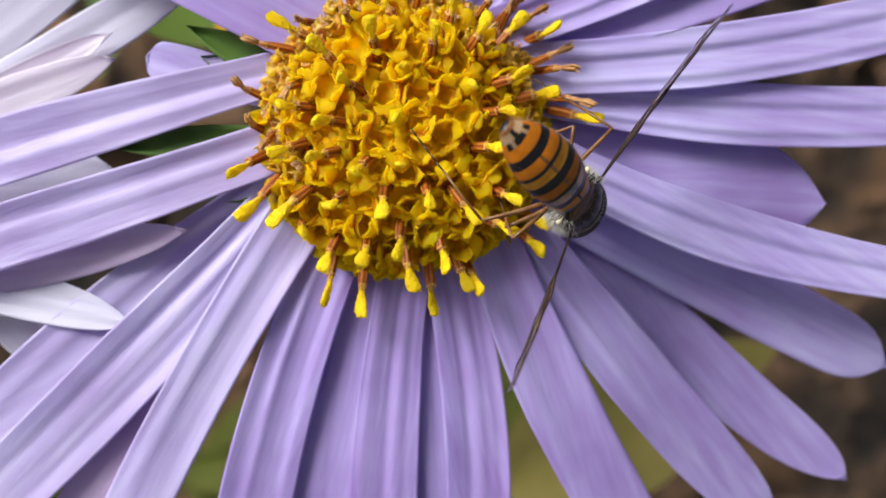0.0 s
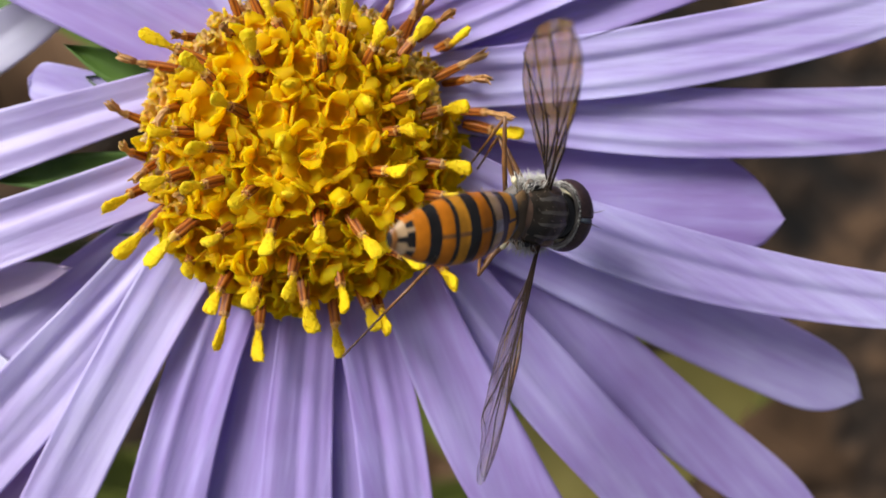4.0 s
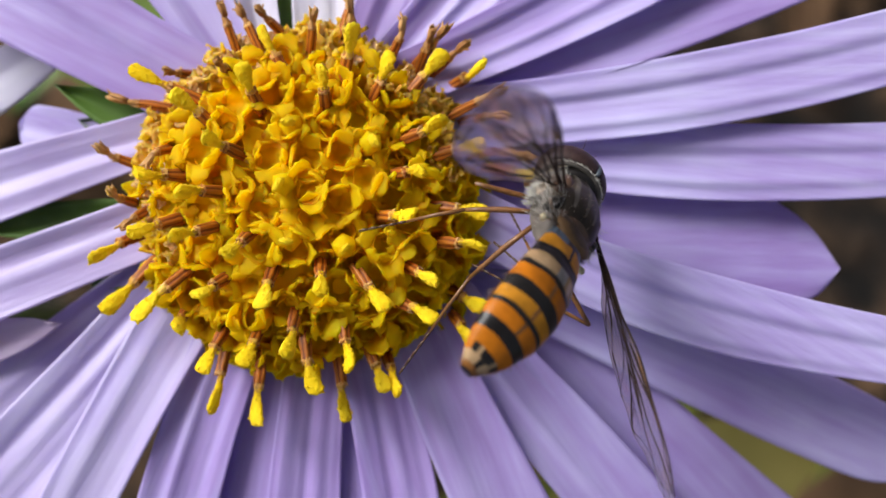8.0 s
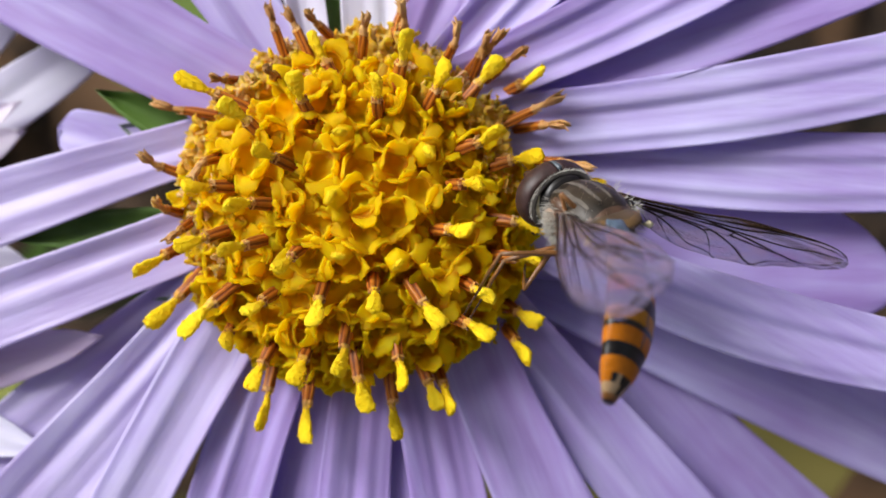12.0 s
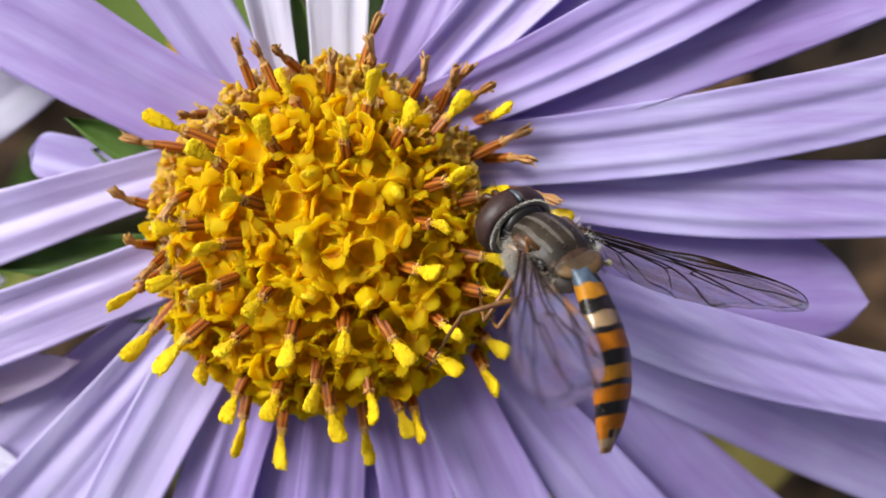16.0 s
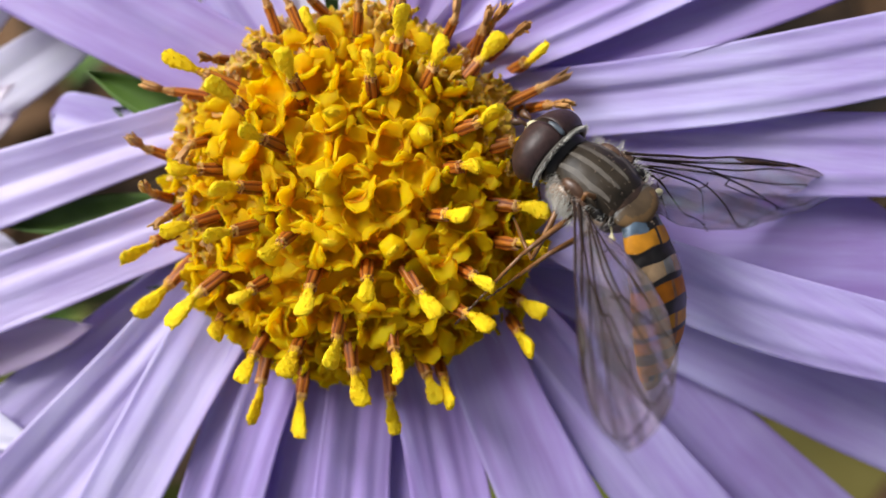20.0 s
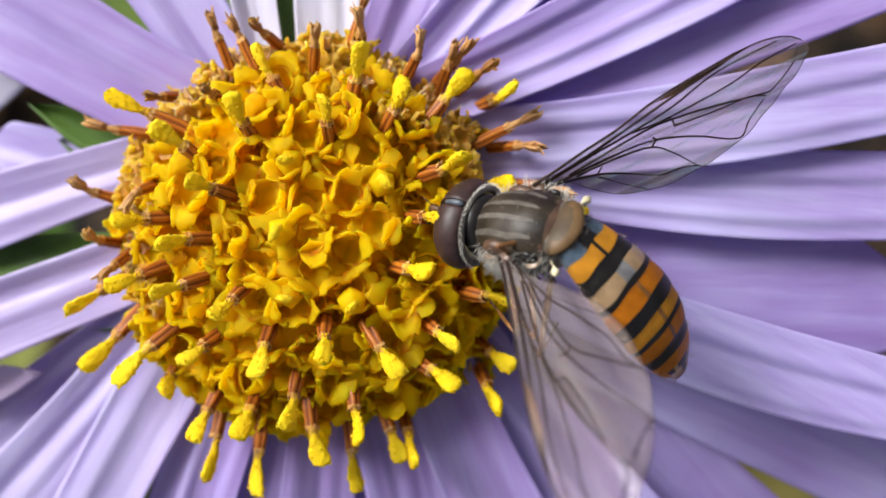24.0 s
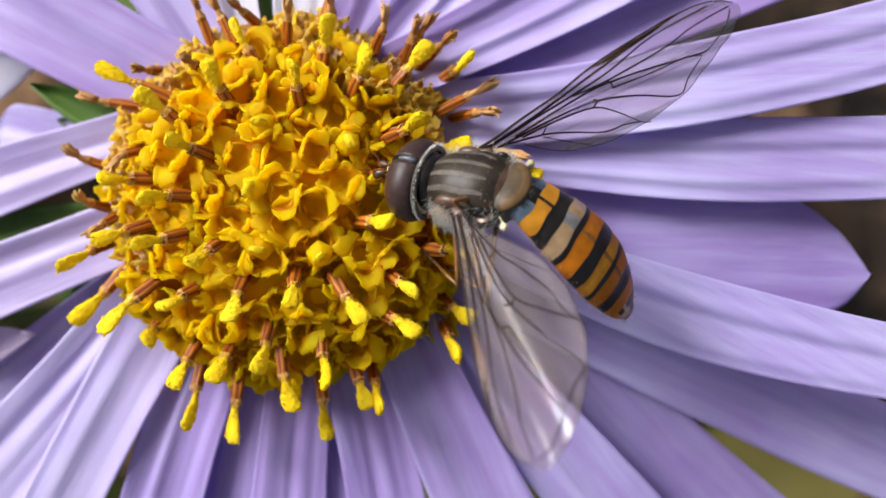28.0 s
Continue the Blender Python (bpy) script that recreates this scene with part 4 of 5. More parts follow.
    part("crown", blob(0.34, 0.12, 0.14, 12, 8, None, None, (2.06, 0, 1.10)), FLY_CROWN, head, "slate-blue crown plate")
    part("collar", tube([(1.64, 1.17 * math.sin(a), 0.97 * math.cos(a)) for a in [(-2.2 + 4.4 * i / 24) for i in range(25)]], [0.105] * 25, 8), FLY_PLEURA, head, "silvery rim behind the eyes")
    part("mouth", tube([(2.6, 0, -0.55), (2.9, 0, -1.0), (3.1, 0, -1.5), (3.15, 0, -1.9)], [0.22, 0.16, 0.12, 0.16], 10), FLY_SHIN, head, "dark mouthpart")

    part("neck", tube([(1.2, 0, 0.1), (1.5, 0, 0.05), (1.85, 0, 0.0)], [0.86, 0.92, 0.95], 24), FLY_BLACK, head, "dark neck")

    def ruff(rnd):
        a = rnd.uniform(-1.9, 1.9)
        return Vector((1.64, 1.20 * math.sin(a), 1.0 * math.cos(a))), Vector((-0.5, math.sin(a), math.cos(a)))
    tagged(part("hair", hairs(420, ruff, 0.17, 33), FLY_HAIR, head, "pale hair behind the eyes"), kind="stuff")

    abdomen = part("abdomen", abdomen_mesh(), None, fly, "orange abdomen with black bands")

    def rim(rnd):
        u, a = rnd.uniform(0.05, 1.0), rnd.choice((0, math.pi)) + rnd.gauss(-0.1, 0.25)
        w = 0.74 + 0.48 * math.sin(min(1.0, u / 0.5) * math.pi / 2) if u < 0.5 else 1.22 * max(0.0, 1 - ((u - 0.5) / 0.53) ** 2.2) ** 0.75
        return Vector((-u * 5.7, w * math.cos(a), w * 0.6 * math.sin(a) - 0.5 * u * u + 0.34 * math.sin(u * math.pi))), Vector((-0.5, math.cos(a), math.sin(a)))
    tagged(part("hair", hairs(260, rim, 0.17, 21, 0.6), FLY_DUN, abdomen, "short pale hair"), kind="stuff")

    wings = []
    me = wing_mesh()
    for s in (1, -1):
        wing = part("wing", me, None, fly, "clear smoky wing with dark veins")
        for track, r0, r1 in FRONT_VEINS + REAR_VEINS:
            part("vein", vein_mesh(track, r0, r1), VEIN, wing)
        part("front_edge", rim_mesh(0.0, 0.0, 0.985, 0.05, 0.02), VEIN, wing, "dark front edge vein")
        part("rear_edge", rim_mesh(1.0, 0.14, 0.99, 0.012, 0.012), VEIN, wing)
        bm = bmesh.new()
        cells = [[bm.verts.new(wing_point(0.46 + 0.30 * i / 12, 0.01 + 0.07 * (1 - abs(i / 6 - 1) ** 2) * j / 2, 0.02)) for j in range(3)] for i in range(13)]
        for i in range(12):
            for j in range(2):
                bm.faces.new((cells[i][j], cells[i + 1][j], cells[i + 1][j + 1], cells[i][j + 1]))
        part("stigma", bm, STIGMA, wing, "brown streak at the front edge")
        wings.append(wing)

    legs = []
    for s in (1, -1):
        for hip, thigh, shin in ((0.8, 2.2, 3.2), (0.1, 2.3, 3.8), (-0.7, 2.9, 4.8)):
            leg = part("leg", tube([(0, 0, 0), (thigh * 0.4, 0, 0.05), (thigh * 0.8, 0, 0.03), (thigh, 0, 0)], [0.09, 0.105, 0.085, 0.07], 8), FLY_LEG, fly, "slender orange-brown leg")
            bm = tube([(0, 0, 0), (shin * 0.28, 0, 0.03), (shin * 0.55, 0, 0)], [0.062, 0.07, 0.05], 7)
            for i in range(5):
                a, b = shin * (0.55 + 0.09 * i), shin * (0.55 + 0.09 * (i + 1))
                m0 = len(bm.faces)
                tube([(a, 0, 0), ((a + b) / 2, 0, 0.01), (b, 0, 0)], [0.035, 0.052, 0.035], 6, bm)
                bm.faces.ensure_lookup_table()
                for fc in bm.faces[m0:]:
                    fc.material_index = 1
            calf = part("shin", mesh_of("shin", bm, [FLY_LEG, FLY_SHIN]), None, leg, "thin shin with a dark jointed foot")
            legs.append((leg, calf, (hip, s * 0.6, -0.8), thigh))
    return fly, abdomen, wings, legs


FLY, ABDOMEN, WINGS, LEGS = build_fly()


# ---- beside and below: neighbouring flower, bracts, stems, leaves, litter ----
def bract_mesh(length, width, curl=0.0):
    bm = bmesh.new()
    rows = []
    for side in (0.0, -0.12):
        g = []
        for i in range(15):
            u = i / 14
            w = 0.5 * width * math.sin(math.pi * (0.12 + 0.88 * (1 - u) ** 0.8)) ** 0.8 * (1 - u ** 6)
            g.append([bm.verts.new((u * length, w * v, 0.22 * width * v * v + curl * u * u * length + side - 0.06 * (1 - abs(v)))) for v in (-1, -0.6, -0.2, 0, 0.2, 0.6, 1)])
        rows.append(g)
    for g, flip in ((rows[0], False), (rows[1], True)):
        for i in range(14):
            for j in range(6):
                q = (g[i][j], g[i + 1][j], g[i + 1][j + 1], g[i][j + 1])
                bm.faces.new(q[::-1] if flip else q)
    for i in range(14):
        bm.faces.new((rows[1][i][0], rows[1][i + 1][0], rows[0][i + 1][0], rows[0][i][0]))
        bm.faces.new((rows[0][i][6], rows[0][i + 1][6], rows[1][i + 1][6], rows[1][i][6]))
    return mesh_of("bract", bm, GREEN)


for _i in range(18):
    _a = 20 * _i + (_i % 2) * 6
    _r = radians(_a)
    part("bract", bract_mesh(6.5 + (_i * 7 % 5) * 0.5, 1.9, -0.06), None, FLOWER, "green pointed bract",
         pose(3.6 * math.cos(_r) * MM, 3.6 * math.sin(_r) * MM, -1.7 * MM, 0, 4, _a))
for _az, _len, _z in ((155, 8.2, -1.3), (184, 11.0, -1.3), (98, 7.0, -1.0)):
    _r = radians(_az)
    part("bract", bract_mesh(_len, 1.7, 0.02), None, FLOWER, "long dark green bract",
         pose(3.4 * math.cos(_r) * MM, 3.4 * math.sin(_r) * MM, _z * MM, 0, 0, _az))
part("stem", tube([(0, 0, -2.2), (0.6, -1.5, -20), (3, -6, -60), (4, -8, -110), (5, -8, -163)], [1.3, 1.2, 1.4, 1.7, 2.0], 12), STEM, FLOWER, "hairy green stem")


def neighbour(place, petals, label, disc=5.0):
    """Another aster, lower down, half seen; petals by the place of their tip, heading, length, width, rise and sideways bend."""
    head = new("aster_flower")
    head.matrix_world = Matrix.Translation(spot(*place))
    tagged(head, label, "flower", "asters behind the flower")
    rings = [ring(-2.4, 0.8, n=24), ring(-1.2, disc * 0.8, n=24), ring(-0.2, disc, n=24)] + [ring(2.4 * math.sqrt(1 - (k / 6) ** 2), disc * k / 6, n=24) for k in (5.6, 5, 4, 3, 2, 1)]
    part("disc", loft(rings), YELLOW, head, "yellow disc")
    for i, (x, y, z, way, length, width, rise, bend, blunt, material) in enumerate(petals):
        turned = Matrix.Rotation(radians(way), 3, "Z")
        root = Vector((x, y, z)) - turned @ Vector((length, bend * length, math.tan(radians(rise)) * length)) - Vector(place)
        part("petal", petal_mesh(length, (width * 0.66, width * 0.94, width), 2, 60 + i, 0.0, 0.3, 0.0, material, blunt, bend), None, head, "",
             Matrix.Translation(root * MM) @ pose(0, 0, 0, 0, -rise, way))
    for i in range(13):
        way = 50 + 270 * i / 13 + (i % 3) * 4
        a = radians(way)
        part("petal", petal_mesh(20 + i % 4, (2.4, 3.4, 3.6), 2, 80 + i, 0.0, 0.3, 0.0, WHITE), None, head, "",
             pose(disc * 0.8 * math.cos(a) * MM, disc * 0.8 * math.sin(a) * MM, -0.3 * (i % 2) * MM, 0, -2, way))
    part("stem", tube([(0, 0, -2), (-2, -1, -40), (-4, -3, -163 - place[2])], [1.1, 1.2, 1.6], 10), STEM, head, "green stem")


neighbour((-38, -6, -6.5),
          [(-14.2, 10.6, -5.2, 39, 27, 3.6, 2, 0.0, 0.65, WHITE), (-9.5, 8.6, -4.2, 32, 29, 2.7, 3, 0.0, 0.7, WHITE), (-14.4, 4.9, -3.7, 27, 23, 2.0, 4, 0.03, 0.9, BLUSH),
           (-14.1, 3.6, -3.3, 19, 22, 2.5, 5, 0.04, 0.9, BLUSH), (-14.3, -2.0, -4.0, 3, 20, 3.2, 4, 0.0, 0.65, WHITE), (-9.8, -4.9, -0.55, 8, 25, 2.5, 11, 0.05, 0.9, PINK),
           (-12.6, -9.6, -1.45, -6, 25, 2.5, 9, -0.07, 0.65, WHITE), (-15.6, -13.5, -5.0, -48, 23, 3.6, 2, 0.0, 0.65, WHITE)],
          "pale lilac aster flower behind, out of focus")


def leaf_mesh(length, width, seed, material):
    rnd = random.Random(seed)
    bm = bmesh.new()
    n = 16
    k1, k2, tw = rnd.uniform(-0.5, 0.5), rnd.uniform(-0.25, 0.25), rnd.uniform(-0.8, 0.8)
    layers = []
    for side in (0.0, -0.25):
        g = []
        for i in range(n + 1):
            u = i / n
            w = 0.5 * width * max(0.04, math.sin(math.pi * u ** 0.8) ** 0.9)
            row = []
            for v in (-1, -0.5, 0, 0.5, 1):
                row.append(bm.verts.new((u * length, w * v + k2 * length * u * u, k1 * length * u * (1 - u) + 0.25 * w * abs(v) * math.cos(tw * u * 3) + 0.3 * w * v * math.sin(tw * u * 3) + side)))
            g.append(row)
        layers.append(g)
    for g, flip in ((layers[0], 0), (layers[1], 1)):
        for i in range(n):
            for j in range(4):
                q = (g[i][j], g[i + 1][j], g[i + 1][j + 1], g[i][j + 1])
                bm.faces.new(q[::-1] if flip else q)
    rib = tube([(u * length, k2 * length * u * u, k1 * length * u * (1 - u) + 0.12) for u in (-0.12, 0.0, 0.2, 0.4, 0.6, 0.8, 0.97)], [0.5, 0.5, 0.42, 0.36, 0.3, 0.22, 0.1], 6)
    return mesh_of("leaf", bm, material), mesh_of("midrib", rib, material)


for _root, _way, _long, _wide, _seed, _mat, _label in (((-6.6, 6.2, -24), 150, 6.2, 4.2, 402, organic("orange_leaf", (0.48, 0.24, 0.02), (0.68, 0.40, 0.04), 90, 0.5, glow=0.25), "orange-yellow ageing leaf"),
                                                       ((-5.5, 10.5, -28), 166, 20, 10, 403, organic("fresh_leaf", (0.06, 0.11, 0.012), (0.16, 0.24, 0.035), 90, 0.5, glow=0.25), "fresh green leaf on a thin stalk")):
    part("leaf", leaf_mesh(_long, _wide, _seed, _mat)[0], None, FLOWER, _label, pose(_root[0] * MM, _root[1] * MM, _root[2] * MM, 0, -3, _way))
    part("leaf_stalk", tube([(0.8, -2.0, -30), (_root[0] * 0.5, _root[1] * 0.4, -29), _root], [0.5, 0.45, 0.4], 8), STEM, FLOWER, "thin green leaf stalk")
AUTUMN = organic("yellowish_leaf", (0.25, 0.205, 0.04), (0.50, 0.42, 0.13), 90, 0.5, glow=0.25)
part("leaf", leaf_mesh(27, 13, 401, AUTUMN)[0], None, FLOWER, "yellow-green leaf under the petals", pose(11 * MM, -27 * MM, -42 * MM, 0, -4, 30))
part("leaf_stalk", tube([(2.0, -4.4, -46), (6, -14, -43), (11, -27, -42)], [0.6, 0.5, 0.5], 8), STEM, FLOWER, "thin green leaf stalk")

# leaves on stems round about, and dry litter on the soil
_rnd = random.Random(77)
GRASSY = organic("olive_leaf", (0.08, 0.10, 0.012), (0.28, 0.30, 0.06), 90, 0.5, glow=0.25)
_leaf = [leaf_mesh(_rnd.uniform(38, 60), _rnd.uniform(7, 12), 200 + i, (GREEN, GRASSY)[i % 2]) for i in range(8)]
_dry = [leaf_mesh(_rnd.uniform(25, 50), _rnd.uniform(10, 22), 300 + i, LITTER) for i in range(6)]


def leafy_stem(x, y, top, seed):
    rnd = random.Random(seed)
    st = new("leafy_stem")
    st.matrix_world = Matrix.Translation((x * MM, y * MM, 0))
    tagged(st, "green leafy aster stem rising from the soil", "plant", "stems under the flowers")
    lean = (rnd.uniform(-8, 8), rnd.uniform(-8, 8))
    part("stalk", tube([(0, 0, -4), (lean[0] * 0.4, lean[1] * 0.4, top * 0.5), (lean[0], lean[1], top)], [1.6, 1.3, 0.7], 9), STEM, st)
    for i in range(9):
        k = 0.25 + 0.75 * i / 9
        blade, rib = _leaf[rnd.randrange(8)]
        leaf = part("leaf", blade, None, st, "", pose(lean[0] * k * MM, lean[1] * k * MM, top * k * MM, rnd.uniform(-25, 25), rnd.uniform(-35, 15), 137.5 * i + seed * 40) @ Matrix.Diagonal((0.8, 0.8, 0.8, 1)))
        part("midrib", rib, None, leaf)


for _i, (_x, _y, _t) in enumerate(((24, -50, 36), (-22, -46, 60), (-34, 40, 105), (-4, 60, 95), (-70, -34, 60), (-20, 90, 90), (66, 80, 70), (120, -110, 40))):
    leafy_stem(_x, _y, _t, _i)
for _i in range(110):
    _r, _a = 12 + 150 * math.sqrt(_rnd.random()), _rnd.uniform(0, 6.283)
    _o = new("dry_leaf", _dry[_i % 6][0])
    _o.matrix_world = pose(_r * math.cos(_a) * MM, _r * math.sin(_a) * MM, 0.006, _rnd.uniform(-20, 20), _rnd.uniform(-15, 15), _rnd.uniform(0, 360))
    part("midrib", _dry[_i % 6][1], None, _o)
    tagged(_o, "brown curled dry leaf on the soil", "leaf", "leaf litter")


# ---- what moves: the hoverfly, its abdomen and its wings ----

FLY.scale = (1.08, 1.08, 1.08)


def motions():
    """Seconds; then millimetres from the flower's centre and degrees, or degrees alone for the abdomen and the wings."""
    body = [
        (0, 7.49, -3.32, 4.88, 5.32, 71.95, -22.51), (1, 8.06, -3.72, 4.81, 1.56, 69.83, -26.52), (2, 7.71, -3.44, 5.1, 1.27, 71.88, -29.02),
        (3, 8.08, -3.86, 4.99, -2.43, 65.75, -34.78), (3.5, 9.44, -3.05, 4.98, 0.21, 44.82, -20.51), (4.6, 9.42, -2.65, 5.41, 19.53, 44.45, 19.33),
        (5.8, 9.4, -2.25, 5.84, 38.85, 44.07, 59.17), (6, 9.22, -2.22, 5.57, 36.16, 53.18, 56.56), (7, 9.5, -1.6, 5.69, 41.54, 52.88, 66.92),
        (8, 9.79, -1.22, 5.92, 45.61, 49.21, 74.4), (9, 9.37, -0.53, 5.76, 44.42, 53.87, 83.88), (10, 9.21, -0.62, 6, 37.5, 53.07, 105.63),
        (10.5, 8.9, -0.89, 5.35, 49.76, 52.34, 124.2), (11, 8.85, -0.44, 5.46, 48.94, 50.85, 143.83), (13.5, 8.16, -0.99, 5.16, 41.35, 48.87, 141.06),
        (14, 8.3, -0.53, 5.31, 43.2, 36.99, 138.74), (15, 8.32, -0.43, 5.21, 43.38, 39.01, 138.87), (16, 8.41, -0.3, 5.38, 43.68, 42.11, 140.51),
        (17, 8.46, -0.44, 5.2, 43.92, 40.23, 141.71), (18, 8.42, -0.45, 5.27, 44.73, 41.16, 141.83), (18.5, 9.07, -0.06, 4.89, 40.35, 26.1, 139.01),
        (19, 8.42, -0.23, 5.13, 40.81, 28.65, 141.36), (20, 8.82, -0.13, 4.54, 28.7, 12.86, 139.4), (21, 8.48, -0.24, 4.7, 21.11, 17.43, 141.73),
        (21.5, 8.42, -0.33, 5.02, 5, 28.34, 149.71), (24, 7.5, 0.28, 5.34, 32.73, 33.86, 173.56), (25, 7.5, 0.35, 5.08, 32.46, 28.97, 173.92),
        (26, 7.74, 0.13, 5.08, 24.16, 26.59, 161.53), (27, 7.19, 0.2, 5.49, 32.33, 32.6, 170.15), (28, 7.35, 0.03, 5.05, 30.05, 21.76, 168.93),
    ]
    tail = [
        (0, 10, -26.25, -7.29), (1, 10, -27.37, -8.87), (2, 2, -20.53, -0.64), (3, 0, -16.23, 4.1),
        (3.5, -2, 1.5, 12.87), (5.8, 6, -41.51, -2.32), (6, 4, -48.06, 2.8), (7, 4, -48.71, 2.25),
        (8, 0, -23.61, -3.05), (9, 4, -47.7, 4.26), (10, 30, -46.1, -12.05), (10.5, 12, -45.85, -5.33),
        (11, 50, -43.75, -26.73), (13.5, 62, -22.04, -30.6), (14, 50, -45.98, -22.94), (15, 52, -51.54, -22.45),
        (16, 56, -36.93, -18.96), (17, 60, -38.07, -23.53), (18, 62, -38.43, -24.49), (18.5, 58, -34.1, -26.15),
        (19, 50, -33.57, -22.15), (20, 30, -37.11, -28.77), (21, 40, -49.52, -30.82), (21.5, 24, -60.17, -30.5),
        (24, 20, -59.95, -25.18), (25, 16, -57.86, -16.73), (26, 16, -57.02, -12.93), (27, 20, -52.31, -20.21),
        (28, 12, -51.72, -12.7),
    ]
    left = [
        (0, 9.6, -9.26, 106.61), (1, 9.97, -6.7, 119.79), (2, 16.76, -10.51, 107.27), (3, 16.04, -11.67, 117.9),
        (3.5, 39, -23.64, 135.63), (5.8, 117.0, -19.0, 127.0), (6, 117.3, -17.8, 128.7), (7, 112.0, -7.8, 129.6),
        (8, 88.0, -16.8, 131.7), (9, 96.68, -8.05, 134.29), (10, 121.65, -9.07, 137.19), (10.5, 169.15, -3.48, 149.35),
        (11, -166.6, -10.71, 152.29), (13.5, 155.84, -11.71, 150.88), (14, 159.99, -14.98, 141.25), (15, 155.77, -11.16, 141.81),
        (16, 154.63, -13.31, 144.19), (17, 155.08, -13.24, 140.73), (18, 164.37, -13.3, 144.23), (18.5, 152.26, -7.78, 142.71),
        (19, 157.63, -10.67, 147.07), (20, 163.9, -14.53, 134.57), (21, 160.08, -4.93, 135.91), (21.5, 115.14, -25.75, 134.7),
        (24, 164.25, 0.76, 131.59), (25, 167.91, -1.06, 129.99), (26, 169.15, 0.16, 132.72), (27, 157.93, -1.14, 128.51),
        (28, 170.93, 1.14, 127.27),
    ]
    right = [
        (0, 176.95, -11.42, -130.25), (1, 177.38, -12.3, -134.81), (2, 167.65, -18.49, -122.48), (3, 165.62, -15.06, -118.78),
        (3.5, 137.36, -17.9, -110.65), (5.8, 136.83, 14.17, -101.31), (6, 143.44, -16.82, -167.39), (7, 140.58, -2.32, -142.03),
        (8, 143.68, -0.52, -135.9), (9, 139.75, -5.57, -156.59), (10, 126.32, 3.42, -137.59), (10.5, 133.13, 6.05, -121.5),
        (11, 136.14, 17.99, -114.74), (13.5, 125.87, 23.72, -111.73), (14, 117.58, 18.88, -125.34), (15, 117.36, 18.66, -123.45),
        (16, 117.71, 19.95, -122.86), (17, 118.02, 19.22, -125.31), (18, 127.63, 21.74, -121.84), (18.5, 116.16, 25.1, -121.9),
        (19, 115.47, 24.62, -121.14), (20, 74.23, 22.56, -127.66), (21, 60.18, 25.39, -122.11), (21.5, 62.06, 16.37, -125.97),
        (24, 84.83, 9.67, -128.36), (25, 84.58, 2.65, -132.75), (26, 77.83, -0.07, -130.86), (27, 87.79, -4.32, -143.14),
        (28, 81.51, -4.32, -135.59),
    ]
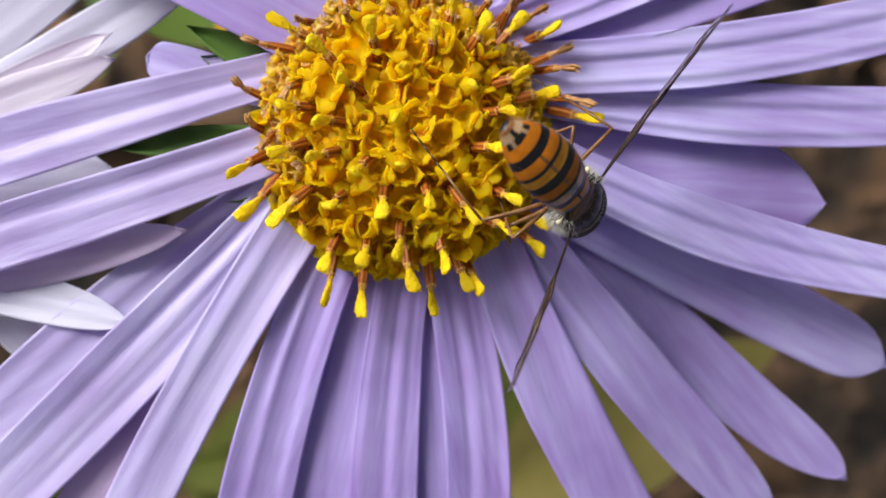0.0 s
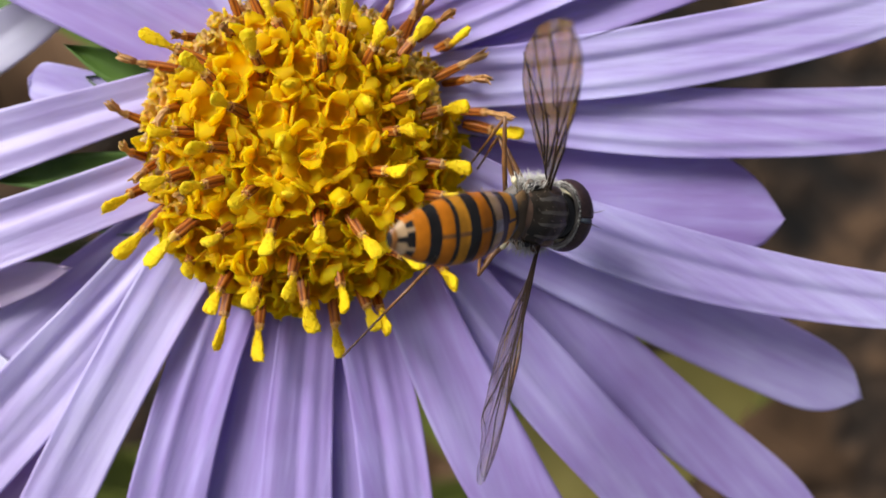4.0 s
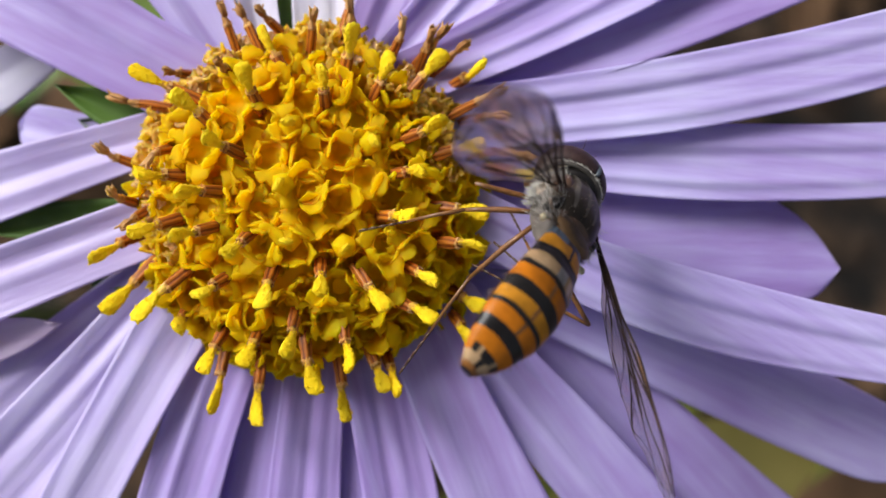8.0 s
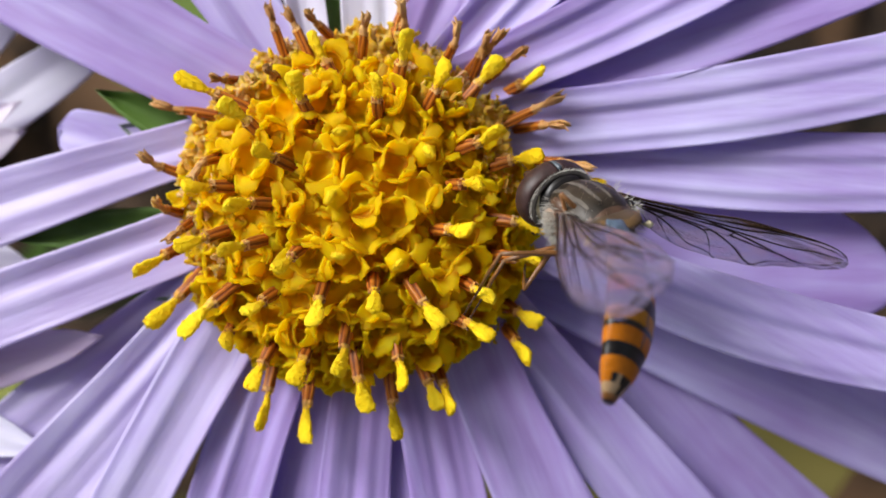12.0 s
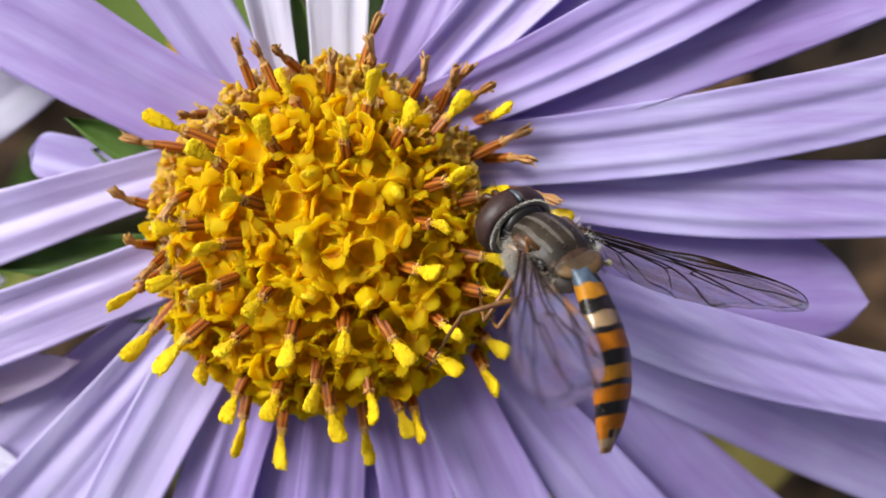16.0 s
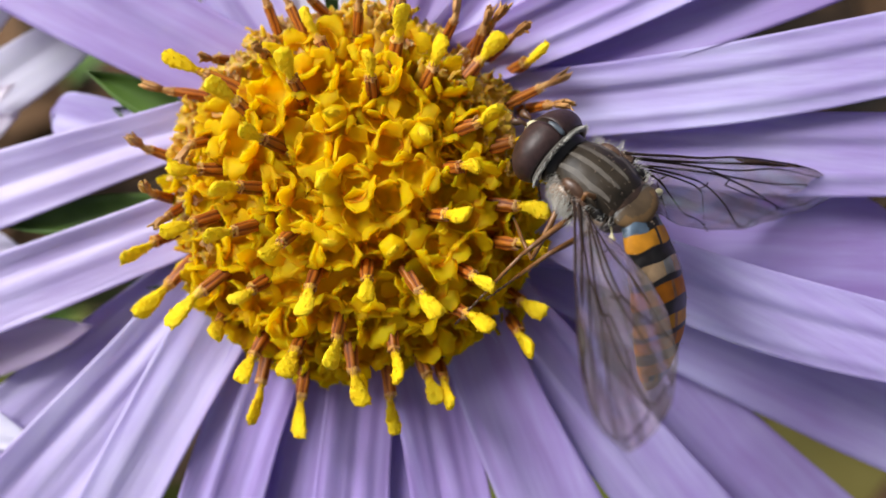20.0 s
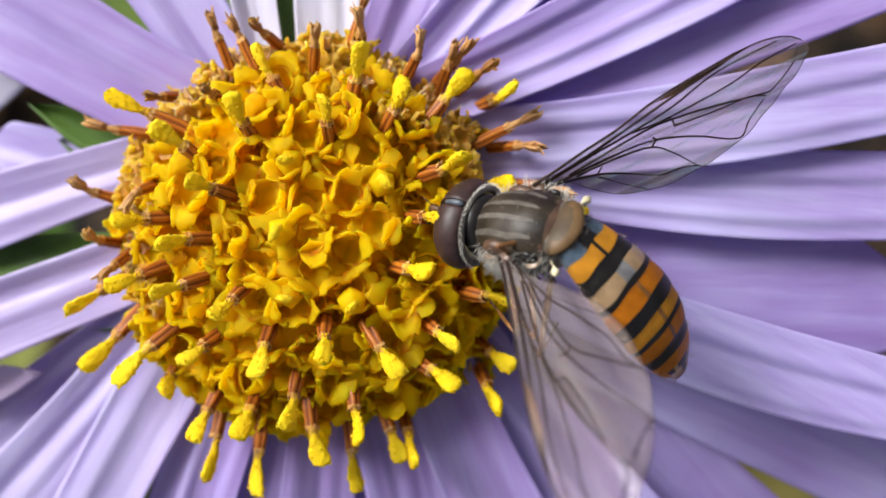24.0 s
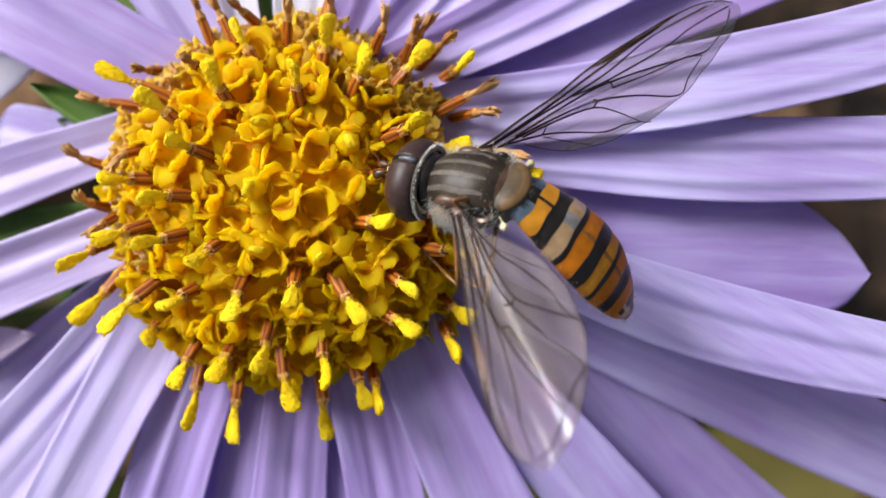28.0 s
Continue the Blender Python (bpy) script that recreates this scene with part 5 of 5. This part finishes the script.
    legs = [
        [
            (0, -45.1, 35.4, 104.9, 116.4), (1, -45.1, 35.4, 104.9, 116.4), (2, -45.1, 35.4, 104.9, 116.4), (3, -45.1, 35.4, 104.9, 116.4),
            (3.5, -45.1, 35.4, 104.9, 116.4), (6, -45.1, 35.4, 104.9, 116.4), (7, -45.1, 35.4, 104.9, 116.4), (8, -45.1, 35.4, 104.9, 116.4),
            (9, -45.1, 35.4, 104.9, 116.4), (10, -45.1, 35.4, 104.9, 116.4), (11, -45.1, 35.4, 104.9, 116.4), (14, -45.1, 35.4, 104.9, 116.4),
            (15, -45.1, 35.4, 104.9, 116.4), (16, -45.1, 35.4, 104.9, 116.4), (17, -45.1, 35.4, 104.9, 116.4), (18, -45.1, 35.4, 104.9, 116.4),
            (18.5, -45.1, 35.4, 104.9, 116.4), (19, -45.1, 35.4, 104.9, 116.4), (20, -45.1, 35.4, 104.9, 116.4), (21, -45.1, 35.4, 104.9, 116.4),
            (21.5, -45.1, 35.4, 104.9, 116.4), (24, -45.1, 35.4, 104.9, 116.4), (25, -45.1, 35.4, 104.9, 116.4), (26, -45.1, 35.4, 104.9, 116.4),
            (28, -45.1, 35.4, 104.9, 116.4),
        ],
        [
            (0, -31, 14.9, 112.4, 120.6), (1, -31, 14.9, 112.4, 120.6), (2, -31, 14.9, 112.4, 120.6), (3, -31, 14.9, 112.4, 120.6),
            (3.5, -31, 14.9, 112.4, 120.6), (5.8, 26.6, 55.9, 112, 15.1), (6, 24.3, 56.1, 109.4, 15.1), (7, 17.8, 57.4, 102.5, 15.1),
            (8, 12.1, 58.9, 96.5, 15.1), (9, 6, 53.4, 89.9, 15.1), (10, -13.7, 22.9, 73.3, 18.9), (10.5, -16.7, 8.3, 74.6, 75.6),
            (11, -28.3, 14, 64.7, 60.1), (14, -22.2, -1.2, 75.1, 96.5), (15, -31, 14.9, 112.4, 120.6), (16, -31, 14.9, 112.4, 120.6),
            (17, -31, 14.9, 112.4, 120.6), (18, -31, 14.9, 112.4, 120.6), (18.5, -13.4, 26.6, 72.9, 41.3), (19, -14.7, 21.6, 72.7, 54.7),
            (20, -6, 13.2, 80, 45.6), (21, -9.4, -4.7, 80.8, 60.3), (21.5, -31, 14.9, 112.4, 120.6), (24, -31, 14.9, 112.4, 120.6),
            (25, -31, 14.9, 112.4, 120.6), (26, -31, 14.9, 112.4, 120.6), (28, -31, 14.9, 112.4, 120.6),
        ],
        [
            (0, -21.9, -16.1, 81.5, 93.3), (1, -12.9, -5.4, 79.9, 81.7), (2, -20.5, -11.1, 79.7, 89.1), (3, -5.9, 2.4, 81.1, 81.2),
            (3.5, 159.3, 0.1, 105, -130.8), (6, 159.3, 0.1, 105, -130.8), (7, 160.5, 72.9, -112.9, 13.5), (8, 145.1, 73.4, -126.4, 13.5),
            (9, 159.2, 79.7, -115.4, 13.5), (10, -23.7, 31.4, 62.7, 90.5), (10.5, -24.9, 23.4, 63.8, 98.7), (11, -33.7, 4.5, 65.8, 84.6),
            (13.5, -33, -12.8, 77.8, 96), (14, -24.3, 9.7, 69.4, 81.6), (15, -23.7, 6.9, 70.9, 81.6), (16, -26.2, 11.6, 67.3, 72.6),
            (17, -27.5, 12, 66.2, 73.3), (18, -26.3, 10.6, 67.7, 75.4), (18.5, -13.6, 7.7, 76.5, 85.5), (19, -19.8, 2.5, 74.8, 97.4),
            (20, -17.5, -25.3, 85.1, 110), (21, -22.2, -31.7, 88.2, 112.6), (21.5, 159.3, 0.1, 105, -130.8), (24, 159.3, 0.1, 105, -130.8),
            (25, 159.3, 0.1, 105, -130.8), (26, 159.3, 0.1, 105, -130.8), (28, 159.3, 0.1, 105, -130.8),
        ],
        [
            (0, 45.1, 35.4, -104.9, 116.4), (1, 45.1, 35.4, -104.9, 116.4), (2, 45.1, 35.4, -104.9, 116.4), (3, 45.1, 35.4, -104.9, 116.4),
            (3.5, 45.1, 35.4, -104.9, 116.4), (6, 45.1, 35.4, -104.9, 116.4), (7, 45.1, 35.4, -104.9, 116.4), (8, 45.1, 35.4, -104.9, 116.4),
            (9, 45.1, 35.4, -104.9, 116.4), (10, 2.7, -16.5, 15.2, 125.4), (11, 2.7, -16.5, 15.2, 125.4), (14, 2.7, -16.5, 15.2, 125.4),
            (15, 2.7, -16.5, 15.2, 125.4), (16, 2.7, -16.5, 15.2, 125.4), (17, 2.7, -16.5, 15.2, 125.4), (18, 2.7, -16.5, 15.2, 125.4),
            (18.5, 2.7, -16.5, 15.2, 125.4), (19, 2.7, -16.5, 15.2, 125.4), (20, 2.7, -16.5, 15.2, 125.4), (21, 2.7, -16.5, 15.2, 125.4),
            (21.5, 2.7, -16.5, 15.2, 125.4), (24, 2.7, -16.5, 15.2, 125.4), (25, 2.7, -16.5, 15.2, 125.4), (26, 2.7, -16.5, 15.2, 125.4),
            (28, 2.7, -16.5, 15.2, 125.4),
        ],
        [
            (0, 31, 14.9, -112.4, 120.6), (1, 31, 14.9, -112.4, 120.6), (2, 31, 14.9, -112.4, 120.6), (3, 31, 14.9, -112.4, 120.6),
            (3.5, 31, 14.9, -112.4, 120.6), (6, 31, 14.9, -112.4, 120.6), (7, 31, 14.9, -112.4, 120.6), (8, 31, 14.9, -112.4, 120.6),
            (9, 31, 14.9, -112.4, 120.6), (10, 177.6, -35.4, 25.3, -136.1), (11, 177.6, -35.4, 25.3, -136.1), (14, 177.6, -35.4, 25.3, -136.1),
            (15, 177.6, -35.4, 25.3, -136.1), (16, 177.6, -35.4, 25.3, -136.1), (17, 177.6, -35.4, 25.3, -136.1), (18, 177.6, -35.4, 25.3, -136.1),
            (18.5, 177.6, -35.4, 25.3, -136.1), (19, 177.6, -35.4, 25.3, -136.1), (20, 177.6, -35.4, 25.3, -136.1), (21, 177.6, -35.4, 25.3, -136.1),
            (21.5, 177.6, -35.4, 25.3, -136.1), (24, 177.6, -35.4, 25.3, -136.1), (25, 177.6, -35.4, 25.3, -136.1), (26, 177.6, -35.4, 25.3, -136.1),
            (28, 177.6, -35.4, 25.3, -136.1),
        ],
        [
            (0, -17.3, 45.2, -100.8, 67.6), (1, -30.5, 58.2, -116.4, 45.7), (2, -16.7, 49.4, -100.8, 58.1), (3, -9.6, -1.2, -87.2, 95),
            (3.5, -36.8, 27, -116.5, 40.5), (6, -159.3, 0.1, -105, -130.8), (7, -159.3, 0.1, -105, -130.8), (8, -159.3, 0.1, -105, -130.8),
            (9, -159.3, 0.1, -105, -130.8), (10, 152.8, -46.2, 73.5, -148.9), (11, 152.8, -46.2, 73.5, -148.9), (14, 152.8, -46.2, 73.5, -148.9),
            (15, 152.8, -46.2, 73.5, -148.9), (16, 152.8, -46.2, 73.5, -148.9), (17, 152.8, -46.2, 73.5, -148.9), (18, 152.8, -46.2, 73.5, -148.9),
            (18.5, 152.8, -46.2, 73.5, -148.9), (19, 152.8, -46.2, 73.5, -148.9), (20, 152.8, -46.2, 73.5, -148.9), (21, 152.8, -46.2, 73.5, -148.9),
            (21.5, 152.8, -46.2, 73.5, -148.9), (24, 152.8, -46.2, 73.5, -148.9), (25, 152.8, -46.2, 73.5, -148.9), (26, 152.8, -46.2, 73.5, -148.9),
            (28, 152.8, -46.2, 73.5, -148.9),
        ],
    ]
    walk(FLY, [(t, pose(*spot(x, y, z), rx, ry, rz)) for t, x, y, z, rx, ry, rz in body])
    walk(ABDOMEN, [(t, pose(-1.42 * MM, 0, 0.22 * MM, rx, ry, rz)) for t, rx, ry, rz in tail])
    for wing, rows, side in zip(WINGS, (left, right), (1, -1)):
        walk(wing, [(t, pose(0.1 * MM, side * 1.12 * MM, 0.5 * MM, rx, ry, rz)) for t, rx, ry, rz in rows])
    for (leg, shin, hip, thigh), rows in zip(LEGS, legs):
        walk(leg, [(t, pose(hip[0] * MM, hip[1] * MM, hip[2] * MM, rx, ry, rz)) for t, rx, ry, rz, bend in rows])
        walk(shin, [(t, pose(thigh * MM, 0, 0, 0, bend, 0)) for t, rx, ry, rz, bend in rows])


motions()
